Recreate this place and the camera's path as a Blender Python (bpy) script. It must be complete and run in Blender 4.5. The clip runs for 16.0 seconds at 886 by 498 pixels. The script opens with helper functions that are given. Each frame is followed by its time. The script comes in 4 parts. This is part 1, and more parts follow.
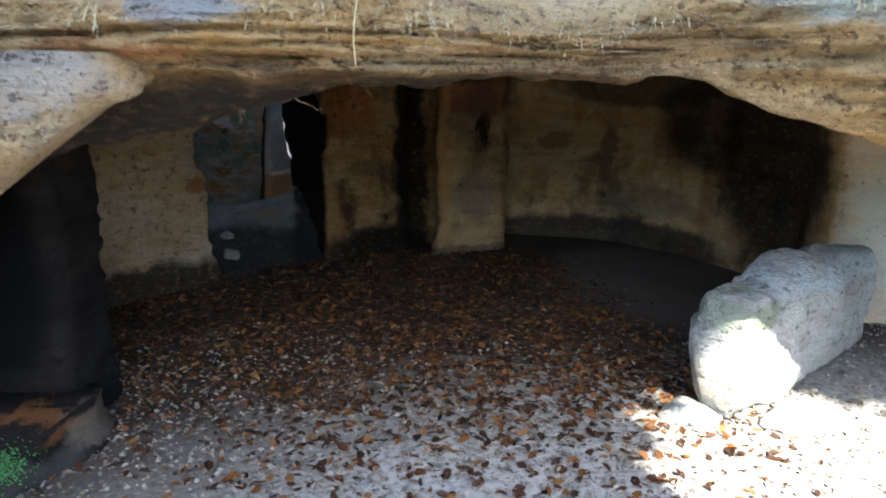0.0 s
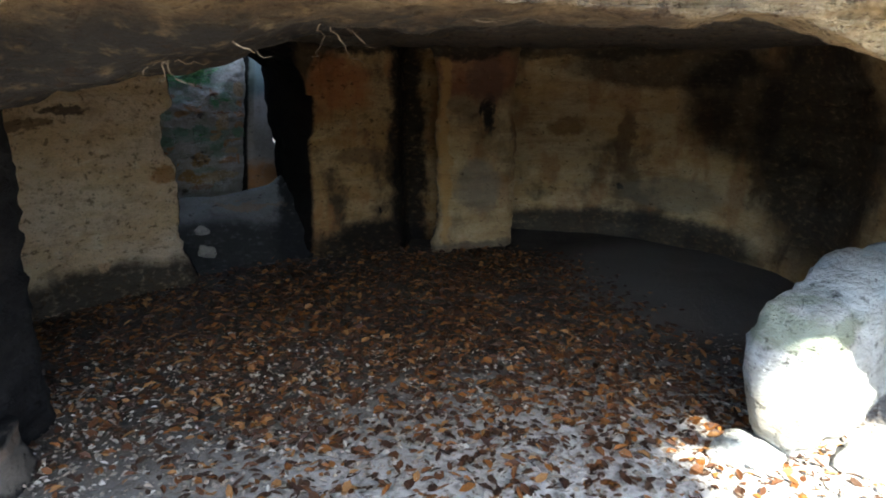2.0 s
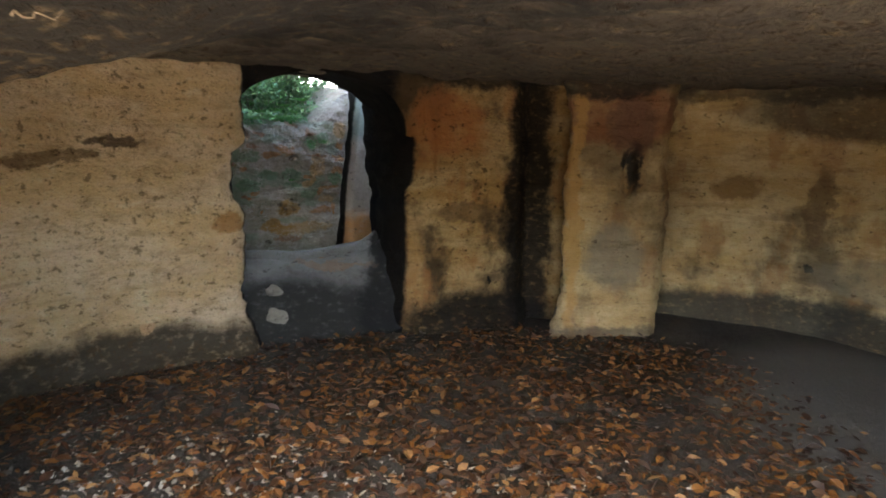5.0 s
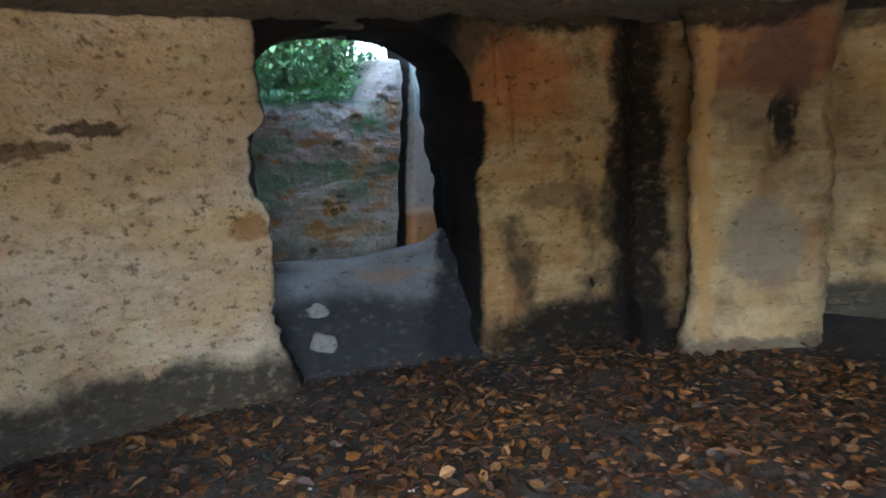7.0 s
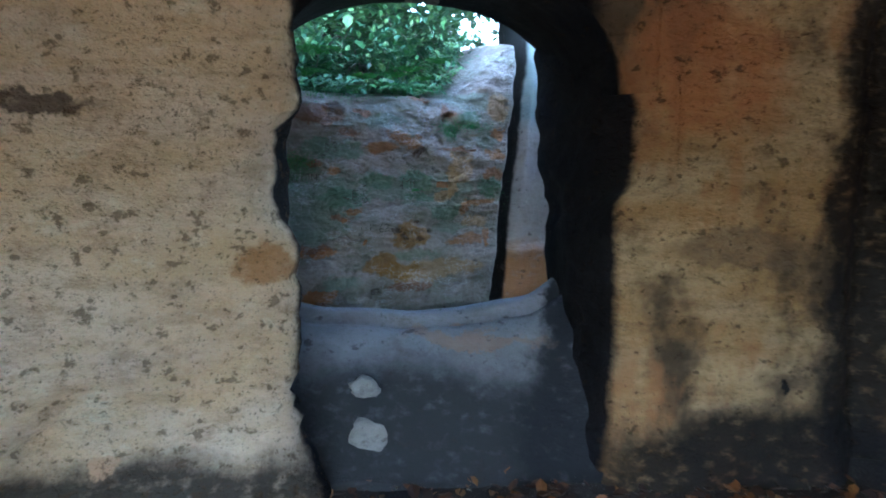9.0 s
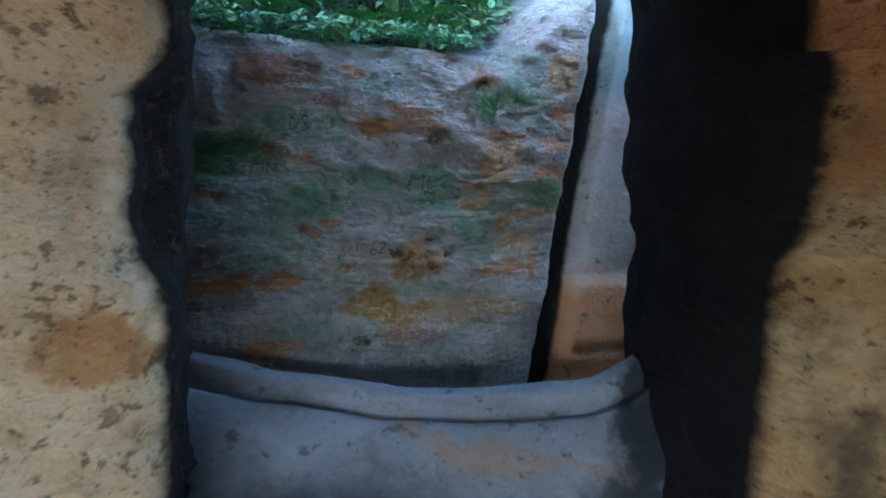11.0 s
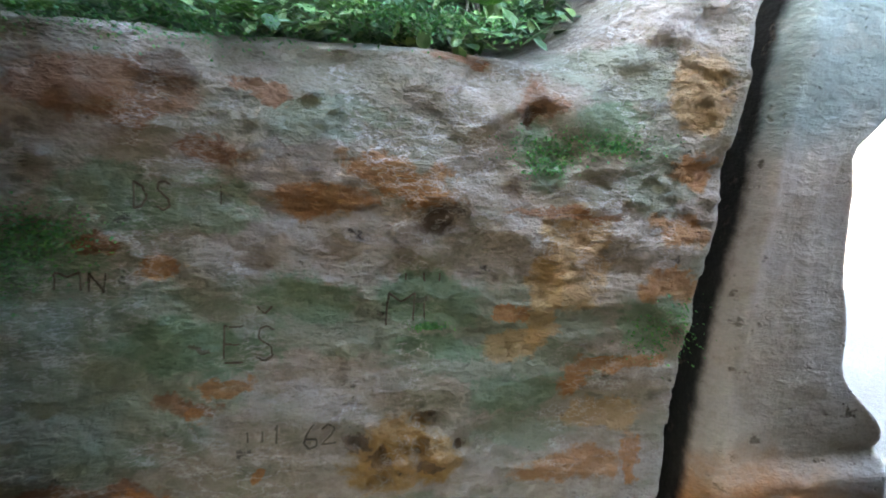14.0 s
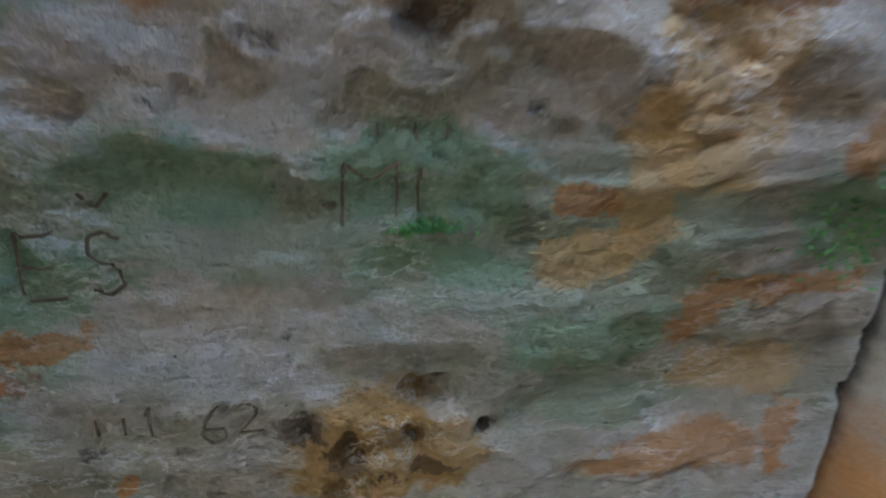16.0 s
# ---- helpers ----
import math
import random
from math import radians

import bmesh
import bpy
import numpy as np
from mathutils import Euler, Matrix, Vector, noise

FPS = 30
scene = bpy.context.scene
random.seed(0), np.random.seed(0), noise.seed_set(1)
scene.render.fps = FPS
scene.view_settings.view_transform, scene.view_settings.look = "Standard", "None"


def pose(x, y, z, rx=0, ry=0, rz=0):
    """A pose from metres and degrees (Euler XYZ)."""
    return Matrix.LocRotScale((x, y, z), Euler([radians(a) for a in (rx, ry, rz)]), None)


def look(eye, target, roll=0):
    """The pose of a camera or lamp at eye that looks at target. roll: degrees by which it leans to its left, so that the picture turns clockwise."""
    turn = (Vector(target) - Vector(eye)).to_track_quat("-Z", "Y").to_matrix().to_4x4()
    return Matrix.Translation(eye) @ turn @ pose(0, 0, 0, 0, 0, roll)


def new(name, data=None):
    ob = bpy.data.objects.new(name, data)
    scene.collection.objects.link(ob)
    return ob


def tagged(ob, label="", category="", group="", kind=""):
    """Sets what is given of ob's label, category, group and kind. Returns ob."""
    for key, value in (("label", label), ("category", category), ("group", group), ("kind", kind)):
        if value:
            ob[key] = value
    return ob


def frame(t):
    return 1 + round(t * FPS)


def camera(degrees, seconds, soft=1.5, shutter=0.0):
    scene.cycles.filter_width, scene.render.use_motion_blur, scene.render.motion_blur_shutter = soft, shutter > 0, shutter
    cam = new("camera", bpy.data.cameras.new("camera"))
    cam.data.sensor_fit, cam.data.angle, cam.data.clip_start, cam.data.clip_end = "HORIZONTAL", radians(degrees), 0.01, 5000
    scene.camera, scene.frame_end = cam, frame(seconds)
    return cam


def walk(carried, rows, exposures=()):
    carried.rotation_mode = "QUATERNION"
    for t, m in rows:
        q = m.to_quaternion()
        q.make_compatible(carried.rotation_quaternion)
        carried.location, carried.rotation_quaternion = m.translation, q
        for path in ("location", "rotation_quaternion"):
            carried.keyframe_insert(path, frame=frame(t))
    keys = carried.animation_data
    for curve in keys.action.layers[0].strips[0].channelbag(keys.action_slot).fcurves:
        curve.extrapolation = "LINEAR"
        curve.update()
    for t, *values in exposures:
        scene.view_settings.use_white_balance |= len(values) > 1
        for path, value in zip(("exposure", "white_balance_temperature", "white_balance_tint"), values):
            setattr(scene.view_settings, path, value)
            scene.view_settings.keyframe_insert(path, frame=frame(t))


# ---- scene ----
cam = camera(66.6, 16.0, 1.8, 0.5)
METRES, EYE, TILT, LEAN, TURN = 7.6, 1.85, -14.0, 0.0, 0.0
ROWS = [
    (0.0, 0.0, 0.0, 0.0, 0.0, 0.0, 0.0),
    (0.5, -0.0027, 0.0161, -0.0021, -1.24, -1.16, -0.06),
    (1.0, -0.0077, 0.0393, 0.0007, -1.65, -0.27, 1.43),
    (1.5, -0.0041, 0.0659, -0.0023, -2.39, -1.23, 0.42),
    (2.0, 0.0014, 0.0942, 0.0035, 0.12, -0.49, -0.03),
    (2.5, 0.0044, 0.1207, 0.0061, -0.06, -2.2, -1.0),
    (3.0, 0.0063, 0.1512, 0.0118, 0.49, -1.31, -1.24),
    (3.5, 0.0118, 0.1803, 0.0145, 4.51, -1.1, -2.0),
    (4.0, 0.0186, 0.2075, 0.0197, 10.11, 0.64, -4.76),
    (6.5, -0.004, 0.372, 0.031, 14.33, 5.06, -3.21),
    (7.0, -0.0219, 0.4159, 0.0352, 18.58, 3.67, -1.43),
    (7.5, -0.0313, 0.4598, 0.0427, 18.87, 1.67, -3.65),
    (8.0, -0.0413, 0.4993, 0.0487, 21.75, 2.54, -6.57),
    (8.5, -0.0631, 0.5389, 0.0572, 23.97, 4.75, -6.73),
    (9.0, -0.0807, 0.5752, 0.0678, 27.27, 4.68, -6.76),
    (11.5, -0.1592, 0.7445, 0.1223, 32.45, 1.24, -10.59),
    (12.0, -0.1749, 0.7691, 0.1313, 34.02, 4.65, -10.3),
    (12.5, -0.1872, 0.7901, 0.1362, 35.9, 2.57, -9.64),
    (13.0, -0.1947, 0.8114, 0.1451, 38.57, 4.0, -10.71),
    (13.5, -0.2031, 0.8308, 0.1514, 41.09, 3.53, -11.66),
    (14.0, -0.2143, 0.8485, 0.1569, 39.65, 1.68, -12.41),
    (14.5, -0.2229, 0.865, 0.1604, 43.02, 0.13, -11.85),
    (15.0, -0.2311, 0.878, 0.1638, 46.71, -4.38, -11.82),
    (15.5, -0.2466, 0.8958, 0.1635, 41.65, -8.04, -12.24),
    (16.0, -0.2621, 0.9107, 0.1597, 43.18, -13.74, -12.1),
]
EXPOSURES = [(0.0, 2.85, 6000, 7), (1.5, 3.05, 6000, 5), (2.5, 3.5, 6100, 4), (3.5, 4.3, 7000, 7), (4.0, 4.5, 7300, 7), (7.0, 4.95, 5900, 6), (9.0, 5.15, 5050, 3), (11.5, 5.35, 5300, 4), (12.5, 6.05, 5900, 8), (14.0, 5.85, 7400, 7), (16.0, 5.65, 6700, 6)]
walk(cam, [(t, pose(0, 0, EYE, TILT, LEAN, TURN) @ pose(METRES * x, METRES * y, METRES * z, 90 + pitch, roll, yaw)) for t, x, y, z, yaw, pitch, roll in ROWS], EXPOSURES)

# ---- world and sun ----
SUN_WAY = Vector((-0.12, 0.70, -0.72)).normalized()
world = bpy.data.worlds.new("sky")
scene.world = world
world.use_nodes = True
wn, wl = world.node_tree.nodes, world.node_tree.links
sky = wn.new("ShaderNodeTexSky")
sky.sky_type = "NISHITA"
sky.sun_disc = False
sky.sun_elevation = radians(45.4)
sky.sun_rotation = math.atan2(-SUN_WAY.x, -SUN_WAY.y)
wl.new(sky.outputs[0], wn["Background"].inputs[0])
wn["Background"].inputs[1].default_value = 0.15
sun_data = bpy.data.lights.new("sun", "SUN")
sun_data.energy, sun_data.angle, sun_data.color = 5.0, radians(0.6), (1.0, 0.93, 0.82)
sun = new("sun", sun_data)
sun.matrix_world = look((0, 0, 20), Vector((0, 0, 20)) + SUN_WAY)


# ---- materials ----
class Nodes:
    """A small writer of shader trees."""

    def __init__(self, name, rough=0.9):
        self.mat = bpy.data.materials.new(name)
        self.mat.use_nodes = True
        self.n, self.l = self.mat.node_tree.nodes, self.mat.node_tree.links
        self.bsdf = self.n["Principled BSDF"]
        self.bsdf.inputs["Roughness"].default_value = rough
        self.bsdf.inputs["Specular IOR Level"].default_value = 0.25
        self.coord = self.n.new("ShaderNodeTexCoord").outputs["Object"]

    def put(self, value, socket):
        if isinstance(value, bpy.types.NodeSocket):
            self.l.new(value, socket)
        else:
            socket.default_value = value

    def math(self, op, a, b=0.0, c=0.0):
        node = self.n.new("ShaderNodeMath")
        node.operation = op
        for i, v in enumerate((a, b, c)):
            self.put(v, node.inputs[i])
        return node.outputs[0]

    def vec(self, op, a, b=(0, 0, 0)):
        node = self.n.new("ShaderNodeVectorMath")
        node.operation = op
        self.put(a, node.inputs[0])
        self.put(b, node.inputs[1])
        return node.outputs["Value"] if op == "LENGTH" else node.outputs[0]

    def noise(self, scale, detail=5.0, stretch=(1, 1, 1), rough=0.6, colour=False):
        node = self.n.new("ShaderNodeTexNoise")
        node.inputs["Scale"].default_value = scale
        node.inputs["Detail"].default_value = detail
        node.inputs["Roughness"].default_value = rough
        self.put(self.vec("MULTIPLY", self.coord, stretch), node.inputs["Vector"])
        return node.outputs["Color" if colour else "Fac"]

    def range(self, v, lo, hi, to_lo=0.0, to_hi=1.0):
        node = self.n.new("ShaderNodeMapRange")
        node.interpolation_type = "SMOOTHSTEP"
        for i, x in enumerate((v, lo, hi, to_lo, to_hi)):
            self.put(x, node.inputs[i])
        return node.outputs[0]

    def mix(self, fac, a, b):
        node = self.n.new("ShaderNodeMix")
        node.data_type = "RGBA"
        self.put(fac, node.inputs[0])
        for v, i in ((a, 6), (b, 7)):
            self.put((*v, 1) if isinstance(v, tuple) else v, node.inputs[i])
        return node.outputs[2]

    def bump(self, height, strength=0.5, distance=0.01):
        node = self.n.new("ShaderNodeBump")
        node.inputs["Strength"].default_value = strength
        node.inputs["Distance"].default_value = distance
        self.l.new(height, node.inputs["Height"])
        self.l.new(node.outputs[0], self.bsdf.inputs["Normal"])

    def done(self, colour):
        self.put((*colour, 1) if isinstance(colour, tuple) else colour, self.bsdf.inputs["Base Color"])
        return self.mat


def rock(name, light, mid, dark, patches=(), bed=3.0, specks=0.55, relief=0.012, streak=0.5, smoke=0.0, beyond=(), film=None, rims=None, warped=1.0, gloss=0.25, frayed=3.5):
    """Bedded sandstone with ragged-rimmed blots (centre, radii, colour, amount): real marks and painted shade."""
    k = Nodes(name, 0.92)
    k.bsdf.inputs["Specular IOR Level"].default_value = gloss
    big = k.noise(1.6, 4, (1, 1, bed))
    fine = k.noise(14, 6, (1, 1, 1.8))
    grit = k.noise(140, 3)
    beds = k.noise(3.0, 6, (0.8, 0.8, 3.8), 0.7)
    col = k.mix(k.range(big, 0.35, 0.65), mid, light)
    col = k.mix(k.math("MULTIPLY", k.range(beds, 0.5, 0.68), streak), col, dark)
    col = k.mix(k.range(k.noise(30, 5, (1, 1, 1.6), 0.7), 0.50, 0.66, 0.0, 0.5), col, tuple(0.5 * (a + b) for a, b in zip(mid, dark)))
    blotch = k.noise(6.5, 6, (1, 1, 1.7), 0.7)
    col = k.mix(k.range(blotch, 0.52, 0.70, 0.0, 0.55), col, tuple(c * 0.8 for c in dark))
    col = k.mix(k.range(blotch, 0.46, 0.30, 0.0, 0.5), col, tuple(min(0.75, c * 1.25) for c in light))
    col = k.mix(k.math("MULTIPLY", k.range(grit, 0.35, 0.75), 0.25), col, tuple(min(0.8, c * 1.3) for c in light))
    if smoke:
        drift = k.noise(1.7, 5, (1, 1, 0.8), 0.62)
        col = k.mix(k.range(drift, 0.50, 0.66, 0.0, smoke), col, (0.05, 0.032, 0.02))
        col = k.mix(k.range(k.noise(2.3, 4, (1.2, 1.2, 0.7)), 0.52, 0.64, 0.0, smoke * 0.7), col, (0.30, 0.13, 0.045))
    warp = k.vec("SUBTRACT", k.noise(frayed, 6, colour=True, rough=0.68), (0.5, 0.5, 0.5))
    ragged = k.vec("ADD", k.coord, k.vec("MULTIPLY", warp, (0.34 * warped, 0.34 * warped, 0.26 * warped)))
    if film:
        col = k.mix(k.range(k.noise(2.6, 5, (1, 1, 2.2), 0.65), 0.42, 0.62, 0.0, 0.7), col, film)
    for centre, radii, colour, amount in patches:
        away = k.vec("LENGTH", k.vec("DIVIDE", k.vec("SUBTRACT", ragged, centre), radii))
        if frayed > 4:
            away = k.math("ADD", away, k.math("MULTIPLY", k.math("SUBTRACT", blotch, 0.52), 2.2))
        blot = k.math("MULTIPLY", k.range(away, 0.72, 1.12, 1.0, 0.0), k.range(fine, 0.2, 0.5, 0.6 * amount, amount))
        col = k.mix(blot, col, colour)
    if rims:
        for scale, thin in ((7.0, 0.012), (15.0, 0.016)):
            line = k.math("ABSOLUTE", k.math("SUBTRACT", k.noise(scale, 6, (1, 1, 2.4), 0.62), 0.53))
            patchy = k.range(k.noise(4.0, 3), 0.46, 0.60)
            col = k.mix(k.math("MULTIPLY", k.range(line, 0.0, thin * 1.5, 0.34, 0.0), patchy), col, rims)
    # everything past a plane takes one colour, used to paint shade in
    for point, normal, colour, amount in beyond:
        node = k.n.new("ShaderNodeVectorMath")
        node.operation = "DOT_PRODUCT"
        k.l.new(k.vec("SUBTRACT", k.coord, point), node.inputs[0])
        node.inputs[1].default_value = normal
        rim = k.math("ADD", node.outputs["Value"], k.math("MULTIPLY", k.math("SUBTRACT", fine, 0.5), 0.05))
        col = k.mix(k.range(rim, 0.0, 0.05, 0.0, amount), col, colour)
    pits = k.math("MAXIMUM", k.range(k.noise(17, 4, (1, 1, 1.3), 0.65), specks + 0.06, specks + 0.15), k.range(k.noise(55, 4, (1, 1, 1.3), 0.7), specks + 0.08, specks + 0.16))
    col = k.mix(k.math("MULTIPLY", pits, 0.65), col, tuple(c * 0.3 for c in dark))
    height = k.math("ADD", k.math("MULTIPLY", fine, 1.4), k.math("MULTIPLY", beds, 1.3))
    height = k.math("SUBTRACT", height, k.math("MULTIPLY", blotch, 0.9))
    height = k.math("ADD", height, k.math("MULTIPLY", k.noise(42, 5, (1, 1, 1.5), 0.7), 0.8))
    height = k.math("ADD", height, k.math("MULTIPLY", grit, 0.14))
    height = k.math("SUBTRACT", height, k.math("MULTIPLY", pits, 0.6))
    k.bump(height, 0.9, relief)
    return k.done(col)


def leaf_material(name, colours, rough=0.6, sheen=0.0):
    """Leaves that differ one from another."""
    k = Nodes(name, rough)
    ramp = k.n.new("ShaderNodeValToRGB")
    ramp.color_ramp.interpolation = "CONSTANT"
    for i, c in enumerate(colours):
        e = ramp.color_ramp.elements[i] if i < 2 else ramp.color_ramp.elements.new(i / len(colours))
        e.position, e.color = i / len(colours), (*c, 1)
    k.l.new(k.n.new("ShaderNodeNewGeometry").outputs["Random Per Island"], ramp.inputs[0])
    col = k.mix(k.math("MULTIPLY", k.noise(60, 3), 0.75), ramp.outputs[0], tuple(c * 0.5 for c in colours[0]))
    if sheen:
        k.bsdf.inputs["Transmission Weight"].default_value = 0.0
        k.bsdf.inputs["Subsurface Weight"].default_value = 0.0
    return k.done(col)


TAN, OCHRE, UMBER = (0.47, 0.34, 0.17), (0.38, 0.23, 0.085), (0.14, 0.085, 0.045)
NEAR_BLACK, RUST, FOOT_DARK = (0.014, 0.012, 0.011), (0.36, 0.13, 0.045), (0.055, 0.05, 0.043)
GREEN, GREY, ORANGE = (0.10, 0.20, 0.105), (0.33, 0.30, 0.26), (0.36, 0.16, 0.045)

# beyond paints the doorway's shade near black on this jamb
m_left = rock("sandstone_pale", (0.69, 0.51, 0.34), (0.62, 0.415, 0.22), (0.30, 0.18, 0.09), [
    # darker towards the foot and along the top
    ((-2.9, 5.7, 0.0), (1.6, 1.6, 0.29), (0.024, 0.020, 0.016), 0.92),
    ((-2.6, 5.6, 2.08), (1.4, 1.4, 0.10), NEAR_BLACK, 0.7),
    ((-2.74, 5.62, 1.45), (0.22, 0.22, 0.035), (0.06, 0.04, 0.03), 0.85),
    ((-2.25, 6.15, 0.92), (0.16, 0.16, 0.07), ORANGE, 0.7),
    ((-2.40, 6.02, 1.39), (0.07, 0.07, 0.045), UMBER, 0.8),
    ((-2.9, 5.3, 1.35), (0.35, 0.3, 0.05), UMBER, 0.8),
    ((-2.62, 5.72, 0.27), (0.07, 0.07, 0.04), (0.55, 0.33, 0.18), 0.9),
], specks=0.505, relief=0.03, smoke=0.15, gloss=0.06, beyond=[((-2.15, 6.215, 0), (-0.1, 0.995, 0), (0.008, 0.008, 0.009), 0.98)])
# beyond puts the passage's shade into the jamb and arch colour
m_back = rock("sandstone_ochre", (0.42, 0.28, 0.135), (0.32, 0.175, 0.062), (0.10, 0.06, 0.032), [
    # near black in the hole and groove, darker at foot and top
    ((-0.64, 7.24, 0.42), (0.025, 0.2, 0.035), NEAR_BLACK, 0.95),
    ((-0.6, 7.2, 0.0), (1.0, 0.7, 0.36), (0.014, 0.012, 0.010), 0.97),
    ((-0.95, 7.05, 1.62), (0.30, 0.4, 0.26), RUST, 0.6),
    ((-0.34, 7.5, 1.0), (0.22, 0.5, 1.7), NEAR_BLACK, 0.95),
    ((-0.7, 7.2, 2.05), (1.2, 0.8, 0.17), NEAR_BLACK, 0.9),
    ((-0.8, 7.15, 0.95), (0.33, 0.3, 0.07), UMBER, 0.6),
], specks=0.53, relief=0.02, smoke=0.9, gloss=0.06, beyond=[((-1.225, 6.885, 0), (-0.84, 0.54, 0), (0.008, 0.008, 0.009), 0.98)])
# near black in the slot and beside the groove, darker at both ends
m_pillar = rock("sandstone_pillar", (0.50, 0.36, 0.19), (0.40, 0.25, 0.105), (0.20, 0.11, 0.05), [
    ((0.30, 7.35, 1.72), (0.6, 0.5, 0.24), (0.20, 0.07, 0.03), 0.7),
    ((0.42, 7.35, 1.34), (0.08, 0.3, 0.22), NEAR_BLACK, 0.95),
    ((-0.10, 7.6, 1.0), (0.10, 0.35, 1.4), NEAR_BLACK, 0.8),
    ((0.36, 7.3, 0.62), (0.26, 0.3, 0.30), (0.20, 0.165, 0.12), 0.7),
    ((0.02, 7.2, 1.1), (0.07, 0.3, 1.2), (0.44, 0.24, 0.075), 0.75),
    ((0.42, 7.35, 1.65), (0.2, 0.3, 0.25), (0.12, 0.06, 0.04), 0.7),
    ((0.3, 7.3, 0.0), (0.7, 0.5, 0.1), FOOT_DARK, 0.7),
    ((0.15, 7.2, 1.98), (0.7, 0.5, 0.14), NEAR_BLACK, 0.9),
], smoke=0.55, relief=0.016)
# near black on the far right, darker towards foot and top
m_right = rock("sandstone_darkened", (0.57, 0.42, 0.23), (0.48, 0.30, 0.12), (0.22, 0.12, 0.05), [
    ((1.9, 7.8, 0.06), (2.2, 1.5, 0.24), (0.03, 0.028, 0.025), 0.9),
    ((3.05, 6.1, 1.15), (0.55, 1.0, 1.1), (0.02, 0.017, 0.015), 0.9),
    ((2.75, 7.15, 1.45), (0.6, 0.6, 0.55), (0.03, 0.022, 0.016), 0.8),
    ((2.3, 7.6, 1.8), (1.3, 0.9, 0.26), NEAR_BLACK, 0.75),
    ((1.6, 8.1, 1.97), (1.5, 0.9, 0.12), NEAR_BLACK, 0.7),
    ((1.95, 8.0, 1.0), (0.09, 0.5, 0.35), UMBER, 0.75),
    ((1.35, 8.1, 1.15), (0.25, 0.5, 0.12), (0.18, 0.09, 0.03), 0.7),
    ((1.9, 7.9, 0.54), (0.05, 0.3, 0.045), NEAR_BLACK, 0.95),
    ((2.4, 7.6, 0.5), (0.8, 0.5, 0.18), (0.22, 0.19, 0.14), 0.5),
    ((3.25, 4.55, 1.0), (0.9, 0.45, 1.2), (0.50, 0.51, 0.43), 0.9),
], smoke=0.7)
# second blot paints shade under the overhang; the first greys the inner roof
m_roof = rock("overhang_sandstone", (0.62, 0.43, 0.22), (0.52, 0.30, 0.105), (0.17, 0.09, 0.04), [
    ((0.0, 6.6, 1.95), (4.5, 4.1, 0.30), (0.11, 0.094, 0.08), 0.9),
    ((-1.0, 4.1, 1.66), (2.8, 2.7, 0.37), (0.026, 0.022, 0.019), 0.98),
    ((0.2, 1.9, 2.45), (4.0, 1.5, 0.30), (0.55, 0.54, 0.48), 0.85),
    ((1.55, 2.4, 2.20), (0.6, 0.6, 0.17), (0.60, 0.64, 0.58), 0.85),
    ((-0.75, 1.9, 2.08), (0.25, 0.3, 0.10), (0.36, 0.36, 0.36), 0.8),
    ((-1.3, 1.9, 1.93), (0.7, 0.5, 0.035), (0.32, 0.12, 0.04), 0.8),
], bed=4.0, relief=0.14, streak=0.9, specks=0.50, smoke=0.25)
# last blot is painted shade on the block's underside
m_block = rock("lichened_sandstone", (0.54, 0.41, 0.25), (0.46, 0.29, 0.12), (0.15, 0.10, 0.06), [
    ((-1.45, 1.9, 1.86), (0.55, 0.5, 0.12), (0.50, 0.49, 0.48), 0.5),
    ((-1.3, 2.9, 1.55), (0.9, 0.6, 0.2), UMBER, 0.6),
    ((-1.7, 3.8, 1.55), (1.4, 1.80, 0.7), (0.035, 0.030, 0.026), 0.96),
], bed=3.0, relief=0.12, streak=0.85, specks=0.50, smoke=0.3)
# near-black base and first blot paint the shade below the overhang
m_leftrock = rock("shade_painted_rock", (0.022, 0.019, 0.017), (0.011, 0.0095, 0.0085), (0.006, 0.005, 0.005), [
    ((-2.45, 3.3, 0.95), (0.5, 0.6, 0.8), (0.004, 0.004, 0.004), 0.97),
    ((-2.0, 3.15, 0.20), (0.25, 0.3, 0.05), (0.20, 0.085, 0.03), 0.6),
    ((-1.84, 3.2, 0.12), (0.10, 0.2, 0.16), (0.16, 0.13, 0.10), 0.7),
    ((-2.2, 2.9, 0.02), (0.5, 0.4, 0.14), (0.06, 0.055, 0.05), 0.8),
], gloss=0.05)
# the bluish blot along the top paints skylight onto the stone
m_bench = rock("boulder_stone", (0.68, 0.70, 0.67), (0.56, 0.55, 0.48), (0.20, 0.20, 0.16), [
    ((1.6, 3.5, 0.62), (0.4, 0.35, 0.10), (0.26, 0.31, 0.17), 0.6),
    ((2.6, 4.2, 0.7), (0.9, 0.7, 0.10), (0.56, 0.64, 0.64), 0.7),
    ((1.6, 3.6, 0.2), (0.35, 0.4, 0.16), (0.42, 0.36, 0.26), 0.7),
], bed=1.6, relief=0.08, streak=0.6, specks=0.52)
# first three blots paint shade down the front and at the right end
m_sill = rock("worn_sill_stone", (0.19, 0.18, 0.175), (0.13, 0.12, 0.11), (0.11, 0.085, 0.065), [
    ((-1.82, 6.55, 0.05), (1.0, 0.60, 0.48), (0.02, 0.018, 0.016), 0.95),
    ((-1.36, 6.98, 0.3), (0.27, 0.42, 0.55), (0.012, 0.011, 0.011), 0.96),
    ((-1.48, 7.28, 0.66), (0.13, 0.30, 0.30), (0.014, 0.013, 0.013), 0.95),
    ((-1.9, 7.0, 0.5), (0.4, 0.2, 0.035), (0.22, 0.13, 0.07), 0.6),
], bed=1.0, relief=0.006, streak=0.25)
